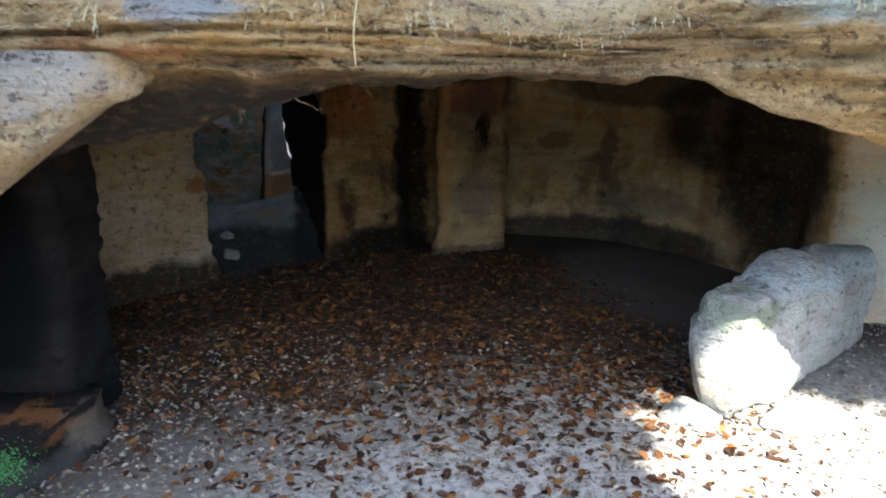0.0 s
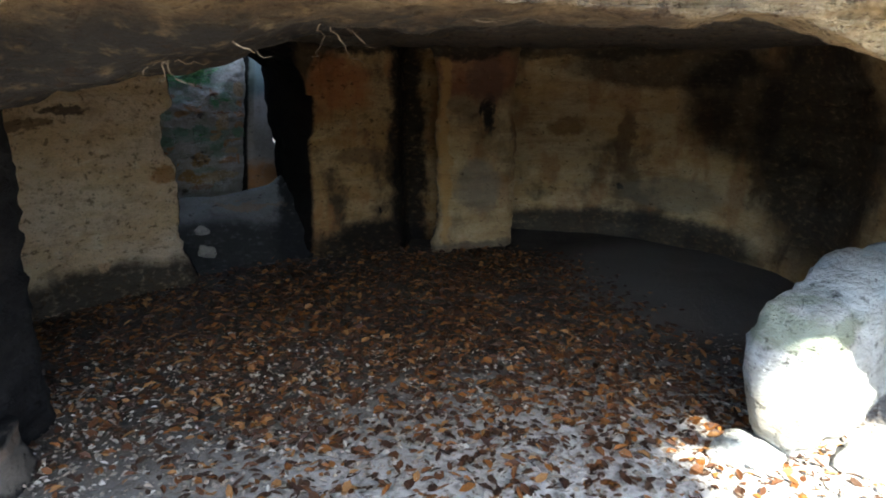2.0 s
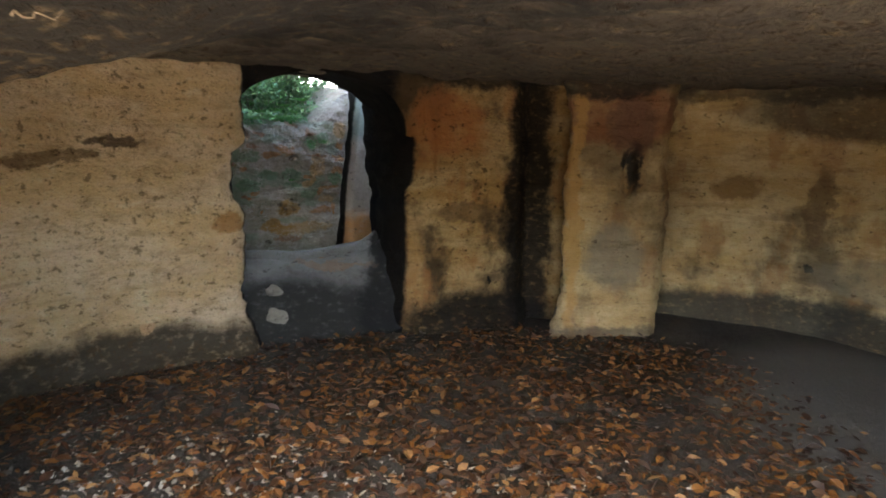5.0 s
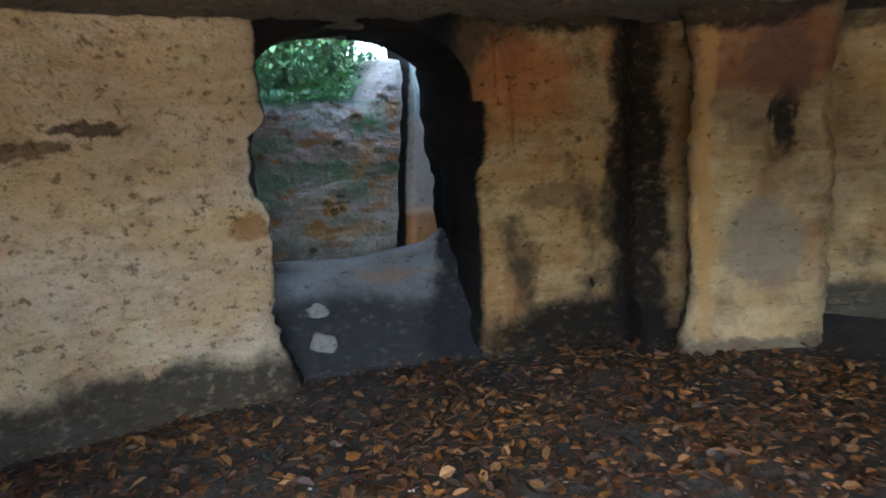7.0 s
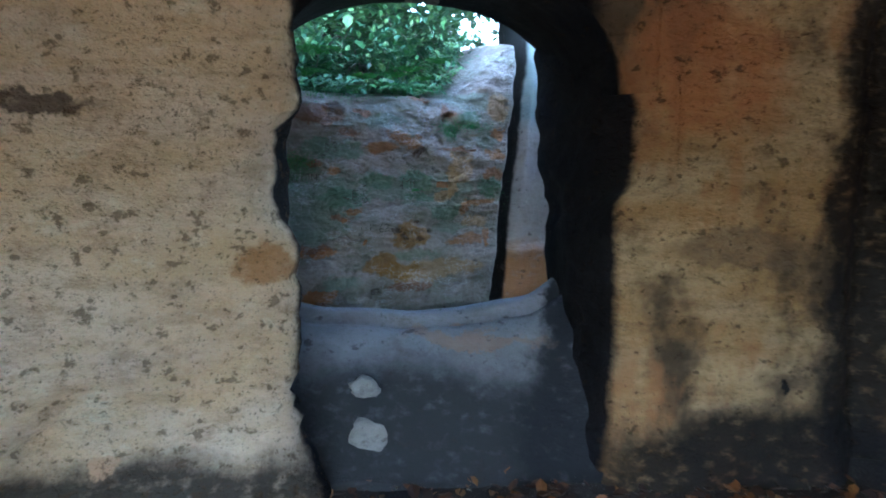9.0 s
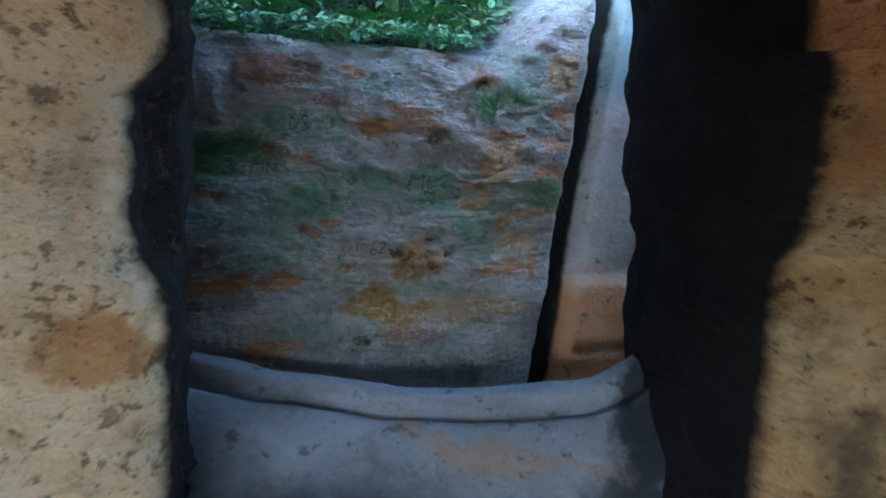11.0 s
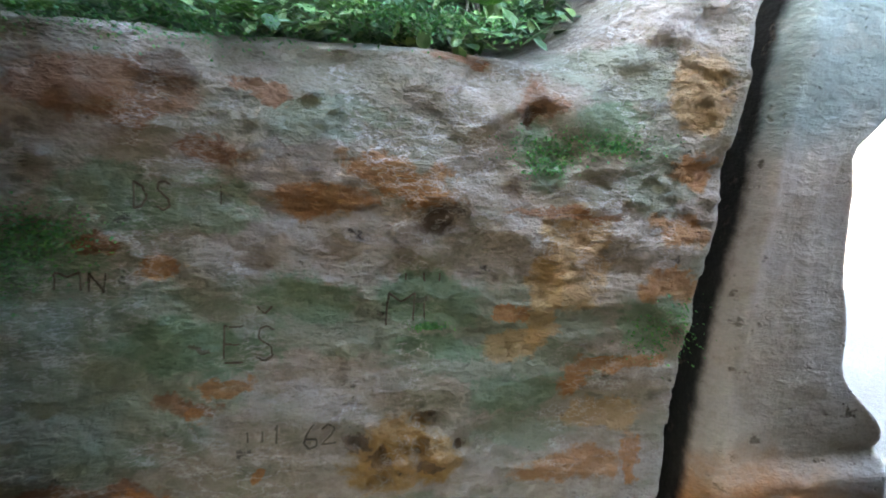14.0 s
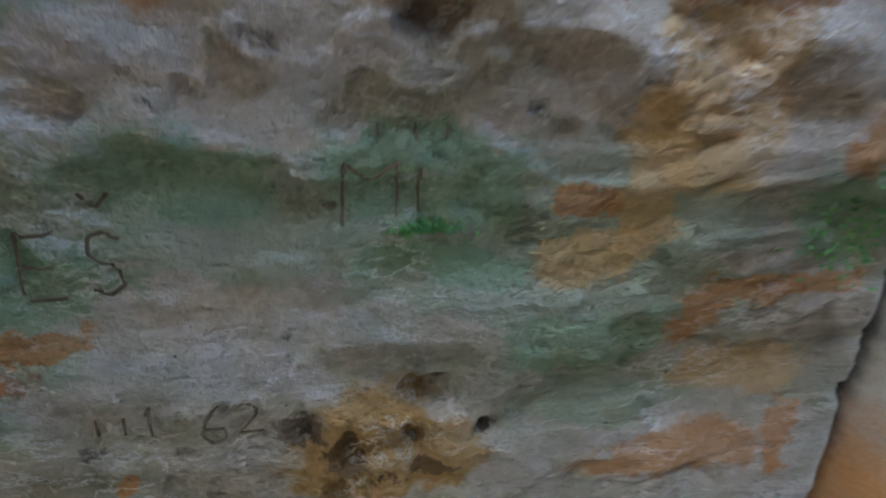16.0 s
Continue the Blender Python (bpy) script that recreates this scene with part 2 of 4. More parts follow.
# beyond turns the slab's side near black: the crack's shade, painted
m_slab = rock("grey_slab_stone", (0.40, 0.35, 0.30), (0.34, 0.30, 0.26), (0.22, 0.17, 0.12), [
    ((1.1, -0.1, 0.45), (0.5, 0.4, 0.36), (0.44, 0.19, 0.06), 0.9),
    ((1.1, -0.1, 1.80), (0.5, 0.4, 0.36), (0.17, 0.23, 0.22), 0.85),
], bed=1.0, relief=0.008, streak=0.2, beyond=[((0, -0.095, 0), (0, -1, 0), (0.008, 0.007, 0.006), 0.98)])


def blots(colour, amount, spots):
    """Stains on the gorge wall in one colour: (along, up, half width, half height)."""
    return [((u, 0, z), (ru, 0.3, rz), colour, amount) for u, z, ru, rz in spots]


PALE_ALGAE = blots((0.15, 0.19, 0.135), 0.6, [(0.2, 1.14, 0.55, 0.07), (-0.3, 1.1, 0.3, 0.12), (-0.21, 1.00, 0.24, 0.11), (0.18, 1.475, 0.11, 0.03), (0.66, 1.58, 0.14, 0.06), (0.47, 1.06, 0.26, 0.035),
    (0.35, 0.785, 0.15, 0.03), (-0.09, 0.66, 0.10, 0.05), (-0.28, 0.895, 0.16, 0.05), (0.55, 0.93, 0.12, 0.03), (0.76, 1.40, 0.07, 0.07)])
ALGAE = blots((0.085, 0.155, 0.085), 0.62, [(-0.11, 1.33, 0.15, 0.05), (-0.27, 1.24, 0.10, 0.06), (-0.45, 1.20, 0.18, 0.07), (-0.04, 1.095, 0.13, 0.05), (0.15, 1.165, 0.09, 0.045),
    (0.34, 1.165, 0.11, 0.04), (0.50, 1.00, 0.09, 0.035), (0.76, 1.13, 0.07, 0.055), (0.64, 1.49, 0.08, 0.035), (0.53, 1.44, 0.05, 0.05), (0.36, 1.08, 0.10, 0.02)])
RUSTS = blots((0.17, 0.075, 0.03), 0.8, [(-0.17, 1.50, 0.14, 0.05), (0.05, 1.51, 0.04, 0.02), (-0.19, 1.265, 0.04, 0.02), (0.58, 1.335, 0.10, 0.012), (0.38, 1.605, 0.06, 0.02),
    (-0.06, 0.985, 0.06, 0.025), (-0.41, 1.11, 0.07, 0.025), (-0.25, 0.835, 0.16, 0.02), (-0.25, 0.54, 0.12, 0.04), (-0.02, 1.41, 0.05, 0.02), (0.52, 1.515, 0.035, 0.045), (0.30, 0.62, 0.12, 0.03)])
ORANGES = blots((0.25, 0.11, 0.03), 0.78, [(0.15, 1.345, 0.075, 0.03), (0.25, 1.40, 0.055, 0.035), (0.32, 1.365, 0.05, 0.035), (-0.09, 1.222, 0.04, 0.022), (0.81, 1.31, 0.065, 0.035), (0.80, 1.20, 0.08, 0.025),
    (0.49, 1.152, 0.035, 0.014), (0.72, 1.055, 0.09, 0.016), (0.62, 1.015, 0.03, 0.032), (0.0, 1.022, 0.06, 0.014), (-0.05, 0.975, 0.025, 0.02), (0.62, 0.855, 0.11, 0.03)])
ORANGES_LOW = blots((0.30, 0.12, 0.028), 0.8, [(0.76, 0.87, 0.02, 0.05), (-0.37, 0.815, 0.13, 0.022), (-0.15, 0.82, 0.08, 0.018), (0.06, 0.852, 0.014, 0.014), (0.83, 1.42, 0.05, 0.03), (-0.2, 0.60, 0.10, 0.03)])
TANS = blots((0.30, 0.185, 0.075), 0.7, [(0.61, 1.26, 0.08, 0.09), (0.55, 1.18, 0.035, 0.10), (0.82, 1.56, 0.06, 0.07), (0.50, 1.09, 0.06, 0.03), (0.70, 0.95, 0.08, 0.03), (0.45, 0.70, 0.25, 0.06)])
GOLDS = blots((0.22, 0.115, 0.022), 0.85, [(0.31, 0.89, 0.095, 0.065), (0.15, 0.745, 0.11, 0.05), (0.24, 0.71, 0.14, 0.04)])
# dark brown blots; those on the pits paint the shade inside
DARKS = blots((0.06, 0.035, 0.018), 0.7, [(-0.08, 1.525, 0.05, 0.035), (0.35, 1.318, 0.032, 0.028), (0.52, 1.49, 0.02, 0.025), (0.12, 0.60, 0.034, 0.022), (0.23, 0.92, 0.018, 0.016),
    (0.36, 0.952, 0.022, 0.013), (0.41, 0.905, 0.012, 0.012), (0.34, 0.87, 0.02, 0.012), (0.26, 0.885, 0.016, 0.012), (-0.04, 1.10, 0.014, 0.006)])
m_carved = rock("mossy_carved_stone", (0.285, 0.25, 0.215), (0.22, 0.185, 0.145), (0.13, 0.095, 0.065),
                PALE_ALGAE + TANS + ALGAE + RUSTS + ORANGES + ORANGES_LOW + GOLDS + DARKS,
                bed=2.0, specks=0.59, relief=0.022, streak=0.55, film=(0.155, 0.150, 0.105), rims=(0.55, 0.54, 0.53), warped=0.45, gloss=0.3, frayed=9.0)
m_cliff = rock("gorge_rock", (0.34, 0.30, 0.25), (0.27, 0.23, 0.18), (0.12, 0.10, 0.08), [], relief=0.03)


def soil_material():
    k = Nodes("cave_earth", 0.95)
    big, fine, grit = k.noise(1.1, 4), k.noise(22, 6), k.noise(120, 3)
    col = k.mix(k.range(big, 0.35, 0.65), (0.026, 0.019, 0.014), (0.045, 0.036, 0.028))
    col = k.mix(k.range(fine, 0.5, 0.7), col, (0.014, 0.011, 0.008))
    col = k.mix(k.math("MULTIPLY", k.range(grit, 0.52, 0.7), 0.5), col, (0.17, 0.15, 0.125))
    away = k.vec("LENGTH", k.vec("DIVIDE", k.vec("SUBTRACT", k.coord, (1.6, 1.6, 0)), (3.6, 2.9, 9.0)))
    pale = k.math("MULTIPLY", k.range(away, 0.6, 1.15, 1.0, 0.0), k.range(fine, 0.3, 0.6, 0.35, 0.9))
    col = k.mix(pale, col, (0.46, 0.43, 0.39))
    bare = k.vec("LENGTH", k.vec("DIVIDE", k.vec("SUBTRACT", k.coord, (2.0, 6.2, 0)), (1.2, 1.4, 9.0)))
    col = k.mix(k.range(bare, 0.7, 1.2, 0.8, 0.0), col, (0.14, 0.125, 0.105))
    k.bump(k.math("ADD", fine, k.math("MULTIPLY", grit, 0.4)), 0.9, 0.012)
    return k.done(col)


m_soil = soil_material()
m_litter = leaf_material("dry_beech_leaves", [(0.075, 0.028, 0.009), (0.16, 0.06, 0.014), (0.035, 0.016, 0.008), (0.30, 0.15, 0.05),
                                              (0.055, 0.022, 0.009), (0.022, 0.012, 0.008), (0.21, 0.08, 0.014), (0.045, 0.026, 0.015)])
m_chips = leaf_material("bleached_litter", [(0.32, 0.28, 0.23), (0.22, 0.185, 0.15), (0.16, 0.125, 0.095), (0.42, 0.38, 0.32), (0.10, 0.075, 0.055), (0.26, 0.20, 0.14)])
m_foliage = leaf_material("green_leaves", [(0.075, 0.16, 0.055), (0.12, 0.23, 0.085), (0.055, 0.12, 0.065), (0.18, 0.28, 0.11), (0.09, 0.18, 0.11)], 0.35)
m_fern = leaf_material("fern_fronds", [(0.10, 0.28, 0.05), (0.17, 0.36, 0.08), (0.08, 0.22, 0.06)], 0.5)
m_moss = leaf_material("moss_tufts", [(0.08, 0.24, 0.07), (0.13, 0.32, 0.09), (0.09, 0.25, 0.13)], 0.85)
m_straw = leaf_material("dry_straw", [(0.55, 0.45, 0.27), (0.40, 0.30, 0.16), (0.62, 0.55, 0.38)], 0.7)
m_root = rock("root_bark", (0.34, 0.27, 0.19), (0.24, 0.17, 0.11), (0.1, 0.07, 0.05), relief=0.003)
m_bark = rock("beech_bark", (0.20, 0.18, 0.15), (0.14, 0.12, 0.10), (0.06, 0.05, 0.04), relief=0.008)
m_groove = rock("groove_shade", (0.11, 0.095, 0.07), (0.08, 0.068, 0.05), (0.05, 0.042, 0.03), relief=0.002)


# ---- builders ----
def fbm(p, scale, octaves=4):
    return noise.fractal(Vector(p) * scale, 1.0, 2.0, octaves)


def link_mesh(name, bm, mat, parent=None, label="", smooth=True):
    me = bpy.data.meshes.new(name)
    bm.to_mesh(me)
    bm.free()
    me.materials.append(mat)
    if smooth:
        me.polygons.foreach_set("use_smooth", [True] * len(me.polygons))
    ob = new(name, me)
    if parent:
        ob.parent = parent
    if label:
        ob["label"] = label
    return ob


def part(name, bm, mat, parent, label=""):
    return link_mesh(name, bm, mat, parent, label)


def rounded(loop, times=2, keep=0.2):
    for _ in range(times):
        out = []
        for i, a in enumerate(loop):
            b = loop[(i + 1) % len(loop)]
            out.append(tuple(a[k] + (b[k] - a[k]) * keep for k in (0, 1)))
            out.append(tuple(b[k] + (a[k] - b[k]) * keep for k in (0, 1)))
        loop = out
    return loop


def resample(loop, step):
    pts = [Vector(p) for p in loop]
    out = []
    for i, a in enumerate(pts):
        b = pts[(i + 1) % len(pts)]
        n = max(1, round((b - a).length / step))
        out += [a.lerp(b, j / n) for j in range(n)]
    return out


def bedding(p, amp):
    """How far a rock face stands out at p: soft swells, beds that weather back, small chips."""
    swell = fbm((p[0], p[1], p[2] * 1.4), 1.3, 3)
    beds = fbm((p[0] * 0.5, p[1] * 0.5, p[2] * 5.0), 2.2, 4)
    chips = fbm((p[0], p[1], p[2] * 1.6), 9.0, 3)
    return amp * (0.9 * swell + 0.75 * beds + 0.42 * chips)


def mass_mesh(loop, z0, z1, step=0.05, amp=0.035, hook=None, lean=None, round_by=0.2):
    """A body of rock with the given footprint (walked anticlockwise)."""
    ring = resample(rounded(loop, 2, round_by), step)
    n = len(ring)
    bottom, top = (z0 if callable(z0) else lambda x, y: z0), (z1 if callable(z1) else lambda x, y: z1)
    rows = max(3, round((top(*ring[0]) - bottom(*ring[0])) / step))
    bm = bmesh.new()
    grid = []
    for j in range(rows + 1):
        line = []
        for i, p in enumerate(ring):
            d = ring[(i + 1) % n] - ring[i - 1]
            out = Vector((d.y, -d.x)).normalized()
            lo, hi = bottom(p.x, p.y), top(p.x, p.y)
            z = lo + (hi - lo) * j / rows
            off = bedding((p.x, p.y, z), amp)
            if lean:
                off += lean(p.x, p.y, z)
            q = Vector((p.x + out.x * off, p.y + out.y * off, z))
            if hook:
                q = hook(q, out)
            line.append(bm.verts.new(q))
        grid.append(line)
    for j in range(rows):
        for i in range(n):
            bm.faces.new((grid[j][i], grid[j][(i + 1) % n], grid[j + 1][(i + 1) % n], grid[j + 1][i]))
    bm.faces.new(grid[0][::-1])
    bm.faces.new(grid[-1])
    return bm


def sheet_mesh(fn, us, vs, close=None):
    """A grid of fn(u, v); close: fn for the far side, which makes it a solid."""
    bm = bmesh.new()
    sides = []
    for g in [fn] + ([close] if close else []):
        sides.append([[bm.verts.new(g(u, v)) for u in us] for v in vs])
    for k, grid in enumerate(sides):
        for a, b in zip(grid, grid[1:]):
            for i in range(len(us) - 1):
                f = (a[i], a[i + 1], b[i + 1], b[i])
                bm.faces.new(f if k == 0 else f[::-1])
    if close:
        def rim(g):
            return g[0][:-1] + [r[-1] for r in g[:-1]] + g[-1][:0:-1] + [r[0] for r in g[:0:-1]]
        a, b = rim(sides[0]), rim(sides[1])
        for i in range(len(a)):
            j = (i + 1) % len(a)
            bm.faces.new((a[j], a[i], b[i], b[j]))
    return bm


def span(a, b, step):
    n = max(1, round((b - a) / step))
    return [a + (b - a) * i / n for i in range(n + 1)]


def smooth(x, a, b):
    t = min(1.0, max(0.0, (x - a) / (b - a)))
    return t * t * (3 - 2 * t)


def tube_mesh(points, radii, sides=7, bm=None):
    bm = bm or bmesh.new()
    rings = []
    for i, p in enumerate(points):
        p = Vector(p)
        d = (Vector(points[min(i + 1, len(points) - 1)]) - Vector(points[max(i - 1, 0)])).normalized()
        a = d.orthogonal().normalized()
        b = d.cross(a)
        r = radii[i]
        rings.append([bm.verts.new(p + (a * math.cos(t) + b * math.sin(t)) * r) for t in [2 * math.pi * k / sides for k in range(sides)]])
    for s, e in zip(rings, rings[1:]):
        best = min(range(sides), key=lambda k: (e[k].co - s[0].co).length)
        for k in range(sides):
            bm.faces.new((s[k], s[(k + 1) % sides], e[(k + 1 + best) % sides], e[(k + best) % sides]))
    bm.faces.new(rings[0][::-1])
    bm.faces.new(rings[-1])
    return bm


def add_leaf(verts, faces, at, size, way, up, curl=0.25, narrow=0.5):
    """One curled leaf: six corners round a sunken midrib."""
    side = way.cross(up).normalized()
    up = side.cross(way).normalized()
    i = len(verts)
    half = side * size * narrow * 0.5
    lift = up * size * curl
    verts += [at, at + way * size * 0.28 + half * 0.85 + lift * 0.7, at + way * size * 0.66 + half * 0.9 + lift, at + way * size + lift * 0.5,
              at + way * size * 0.66 - half * 0.9 + lift * 0.6, at + way * size * 0.28 - half * 0.85 + lift * 0.9, at + way * size * 0.5 + lift * 0.15]
    faces += [(i, i + 6, i + 1), (i + 1, i + 6, i + 2), (i + 2, i + 6, i + 3), (i + 3, i + 6, i + 4), (i + 4, i + 6, i + 5), (i + 5, i + 6, i)]


def leaf_object(name, verts, faces, mat, parent=None):
    me = bpy.data.meshes.new(name)
    me.from_pydata([tuple(v) for v in verts], [], faces)
    me.materials.append(mat)
    ob = new(name, me)
    if parent:
        ob.parent = parent
    return ob


rng = random.Random(7)


def any_way(flat=1.0):
    v = Vector((rng.gauss(0, 1), rng.gauss(0, 1), rng.gauss(0, 1) * flat))
    return v.normalized() if v.length > 1e-6 else Vector((1, 0, 0))


# ---- the ground ----
def ground_z(x, y):
    z = 0.025 * fbm((x, y, 0), 0.9, 3) + 0.008 * fbm((x, y, 3), 5.0, 3)
    z += 0.10 * smooth(x, 2.0, 3.5) * smooth(5.0, y, y + 0.01) if y < 5 else 0
    return z


def ground_lines(lo, hi, fine_lo, fine_hi, step):
    out = [lo, lo * 0.2 + fine_lo * 0.8] if lo < fine_lo else []
    return out + span(fine_lo, fine_hi, step) + [hi * 0.1 + fine_hi * 0.9, hi]


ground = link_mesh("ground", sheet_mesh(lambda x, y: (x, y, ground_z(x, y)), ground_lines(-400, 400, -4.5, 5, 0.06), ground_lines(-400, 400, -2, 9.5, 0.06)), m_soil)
tagged(ground, "bare brown earth with grit and leaf crumbs", "ground", kind="structure")

# ---- rock walls of the cave ----
def left_lean(x, y, z):
    return 0.03 * smooth(z, 0.9, 1.9) - 0.02 + 0.10 * smooth(z, 0.40, 0.0)


def left_hook(q, out):
    # beam slot in the jamb
    near = smooth((q.xy - Vector((-2.20, 6.28))).length, 0.24, 0.10)
    slot = smooth(q.z, 1.02, 1.07) * smooth(q.z, 1.46, 1.38)
    q.x -= 0.085 * near * slot
    q.y -= 0.02 * near * slot
    # scalloped, undercut band above the foot
    band = smooth(q.z, 0.26, 0.32) * smooth(q.z, 0.52, 0.42)
    q += Vector((out.x, out.y, 0)) * band * (0.10 * fbm((q.x, q.y, q.z * 2.6), 5.5, 4) - 0.03)
    return q


left_loop = [(-2.13, 6.215), (-2.87, 6.81), (-3.2, 6.50), (-4.4, 5.4), (-4.4, 3.4), (-3.15, 3.4), (-3.2, 4.5), (-3.02, 5.15), (-2.66, 5.70)]
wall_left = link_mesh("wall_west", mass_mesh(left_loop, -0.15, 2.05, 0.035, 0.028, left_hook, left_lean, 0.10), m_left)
tagged(wall_left, "pale pitted sandstone cave wall with a dark foot", "rock wall", kind="structure")


def back_hook(q, out):
    near = smooth((q.xy - Vector((-1.20, 6.87))).length, 0.24, 0.08)
    slot = smooth(q.z, 1.14, 1.22) * smooth(q.z, 1.72, 1.50)
    q.x += 0.10 * near * slot
    q.y += 0.035 * near * slot
    rim = smooth(q.z, 1.12, 1.16) * smooth(q.z, 1.26, 1.18) * near
    q.x += 0.05 * rim
    # the gorge-side corner leans: hollowed below, overhanging above
    outer = smooth((q.xy - Vector((-1.765, 7.41))).length, 0.40, 0.15)
    q.x += outer * (0.055 * smooth(q.z, 1.28, 1.08) - 0.030 * smooth(q.z, 1.36, 1.55))
    return q


back_loop = [(-1.20, 6.88), (-0.62, 7.26), (-0.44, 7.38), (-0.40, 7.72), (0.02, 7.80), (0.5, 8.35), (0.9, 9.2), (-0.9, 9.4), (-1.42, 8.6), (-1.765, 7.41)]
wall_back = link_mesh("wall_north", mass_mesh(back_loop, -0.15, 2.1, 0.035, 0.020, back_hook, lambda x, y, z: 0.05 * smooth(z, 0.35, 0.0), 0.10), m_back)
tagged(wall_back, "ochre sandstone cave wall with a near-black groove", "rock wall", kind="structure")


def pillar_lean(x, y, z):
    return 0.06 * smooth(z, 0.40, 0.0) * smooth(x, 0.5, 0.0) + 0.03 * smooth(z, 1.5, 2.0)


def pillar_hook(q, out):
    # upright slot in the face
    d = ((q.x - 0.42 - 0.12 * (q.z - 1.3)) / 0.055) ** 2 + ((q.z - 1.29) / 0.20) ** 2
    if q.y < 7.7:
        q.y += 0.12 * smooth(d, 1.2, 0.4)
    return q


pillar_loop = [(-0.07, 7.22), (0.71, 7.47), (0.76, 8.6), (-0.02, 8.1)]
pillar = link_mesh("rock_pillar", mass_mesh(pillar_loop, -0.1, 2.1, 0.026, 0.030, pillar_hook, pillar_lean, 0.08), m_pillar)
tagged(pillar, "square hewn sandstone pillar with a dark slot", "pillar", kind="structure")

right_loop = [(0.55, 8.25), (1.1, 8.2), (1.65, 8.08), (2.2, 7.78), (2.72, 7.25), (3.0, 6.5), (3.08, 5.8), (2.93, 5.15), (2.95, 4.95), (3.3, 4.85), (4.6, 4.5), (6.5, 4.2), (6.5, 9.5), (0.55, 9.5)]
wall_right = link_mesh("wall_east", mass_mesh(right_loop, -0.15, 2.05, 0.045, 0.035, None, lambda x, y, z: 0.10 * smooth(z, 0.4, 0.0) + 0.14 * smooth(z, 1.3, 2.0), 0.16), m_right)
tagged(wall_right, "curved sandstone wall of the inner chamber, near black in places", "rock wall", kind="structure")

# rock beside the mouth, shade put into its colour, and its low ledge
lr_loop = [(-1.95, 3.26), (-1.93, 3.75), (-2.4, 4.1), (-3.6, 4.1), (-3.6, 2.6), (-2.75, 2.75), (-2.45, 3.30)]
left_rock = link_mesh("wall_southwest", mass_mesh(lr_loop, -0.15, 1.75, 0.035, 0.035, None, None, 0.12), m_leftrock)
tagged(left_rock, "rock face beside the cave mouth, painted black for shade", "rock wall", kind="structure")
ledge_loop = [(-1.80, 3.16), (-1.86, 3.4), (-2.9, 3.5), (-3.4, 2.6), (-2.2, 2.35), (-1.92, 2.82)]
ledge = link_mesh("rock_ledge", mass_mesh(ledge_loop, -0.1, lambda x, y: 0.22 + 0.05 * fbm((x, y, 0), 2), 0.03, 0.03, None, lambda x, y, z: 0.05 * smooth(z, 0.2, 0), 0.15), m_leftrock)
tagged(ledge, "low grey rock ledge at the foot of a near-black rock", "rock ledge", kind="structure")


# ---- roof and overhang ----
def lip_y(x):
    y = 2.15 + 0.55 * smooth(x, -0.4, 0.5) - 0.35 * smooth(x, 0.7, 2.2) + 0.9 * smooth(x, 2.6, 4.5)
    return y + 0.06 * fbm((x, 0, 5), 1.7, 3)


def lip_z(x):
    z = 1.875 - 0.02 * smooth(x, 0.3, 0.9) - 0.25 * smooth(x, 0.9, 1.75) - 0.25 * smooth(x, 2.0, 3.2)
    return z + 0.02 * fbm((x, 0, 9), 3.0, 3)


def roof_end(x):
    """The gorge side of the roof."""
    for (xa, ya), (xb, yb) in (((-9, 1.7), (-2.86, 6.72)), ((-2.86, 6.72), (-1.62, 7.32)), ((-1.62, 7.32), (-1.40, 8.5)), ((-1.40, 8.5), (-0.9, 9.3))):
        if x < xb:
            return ya + (yb - ya) * (x - xa) / (xb - xa)
    return 9.3


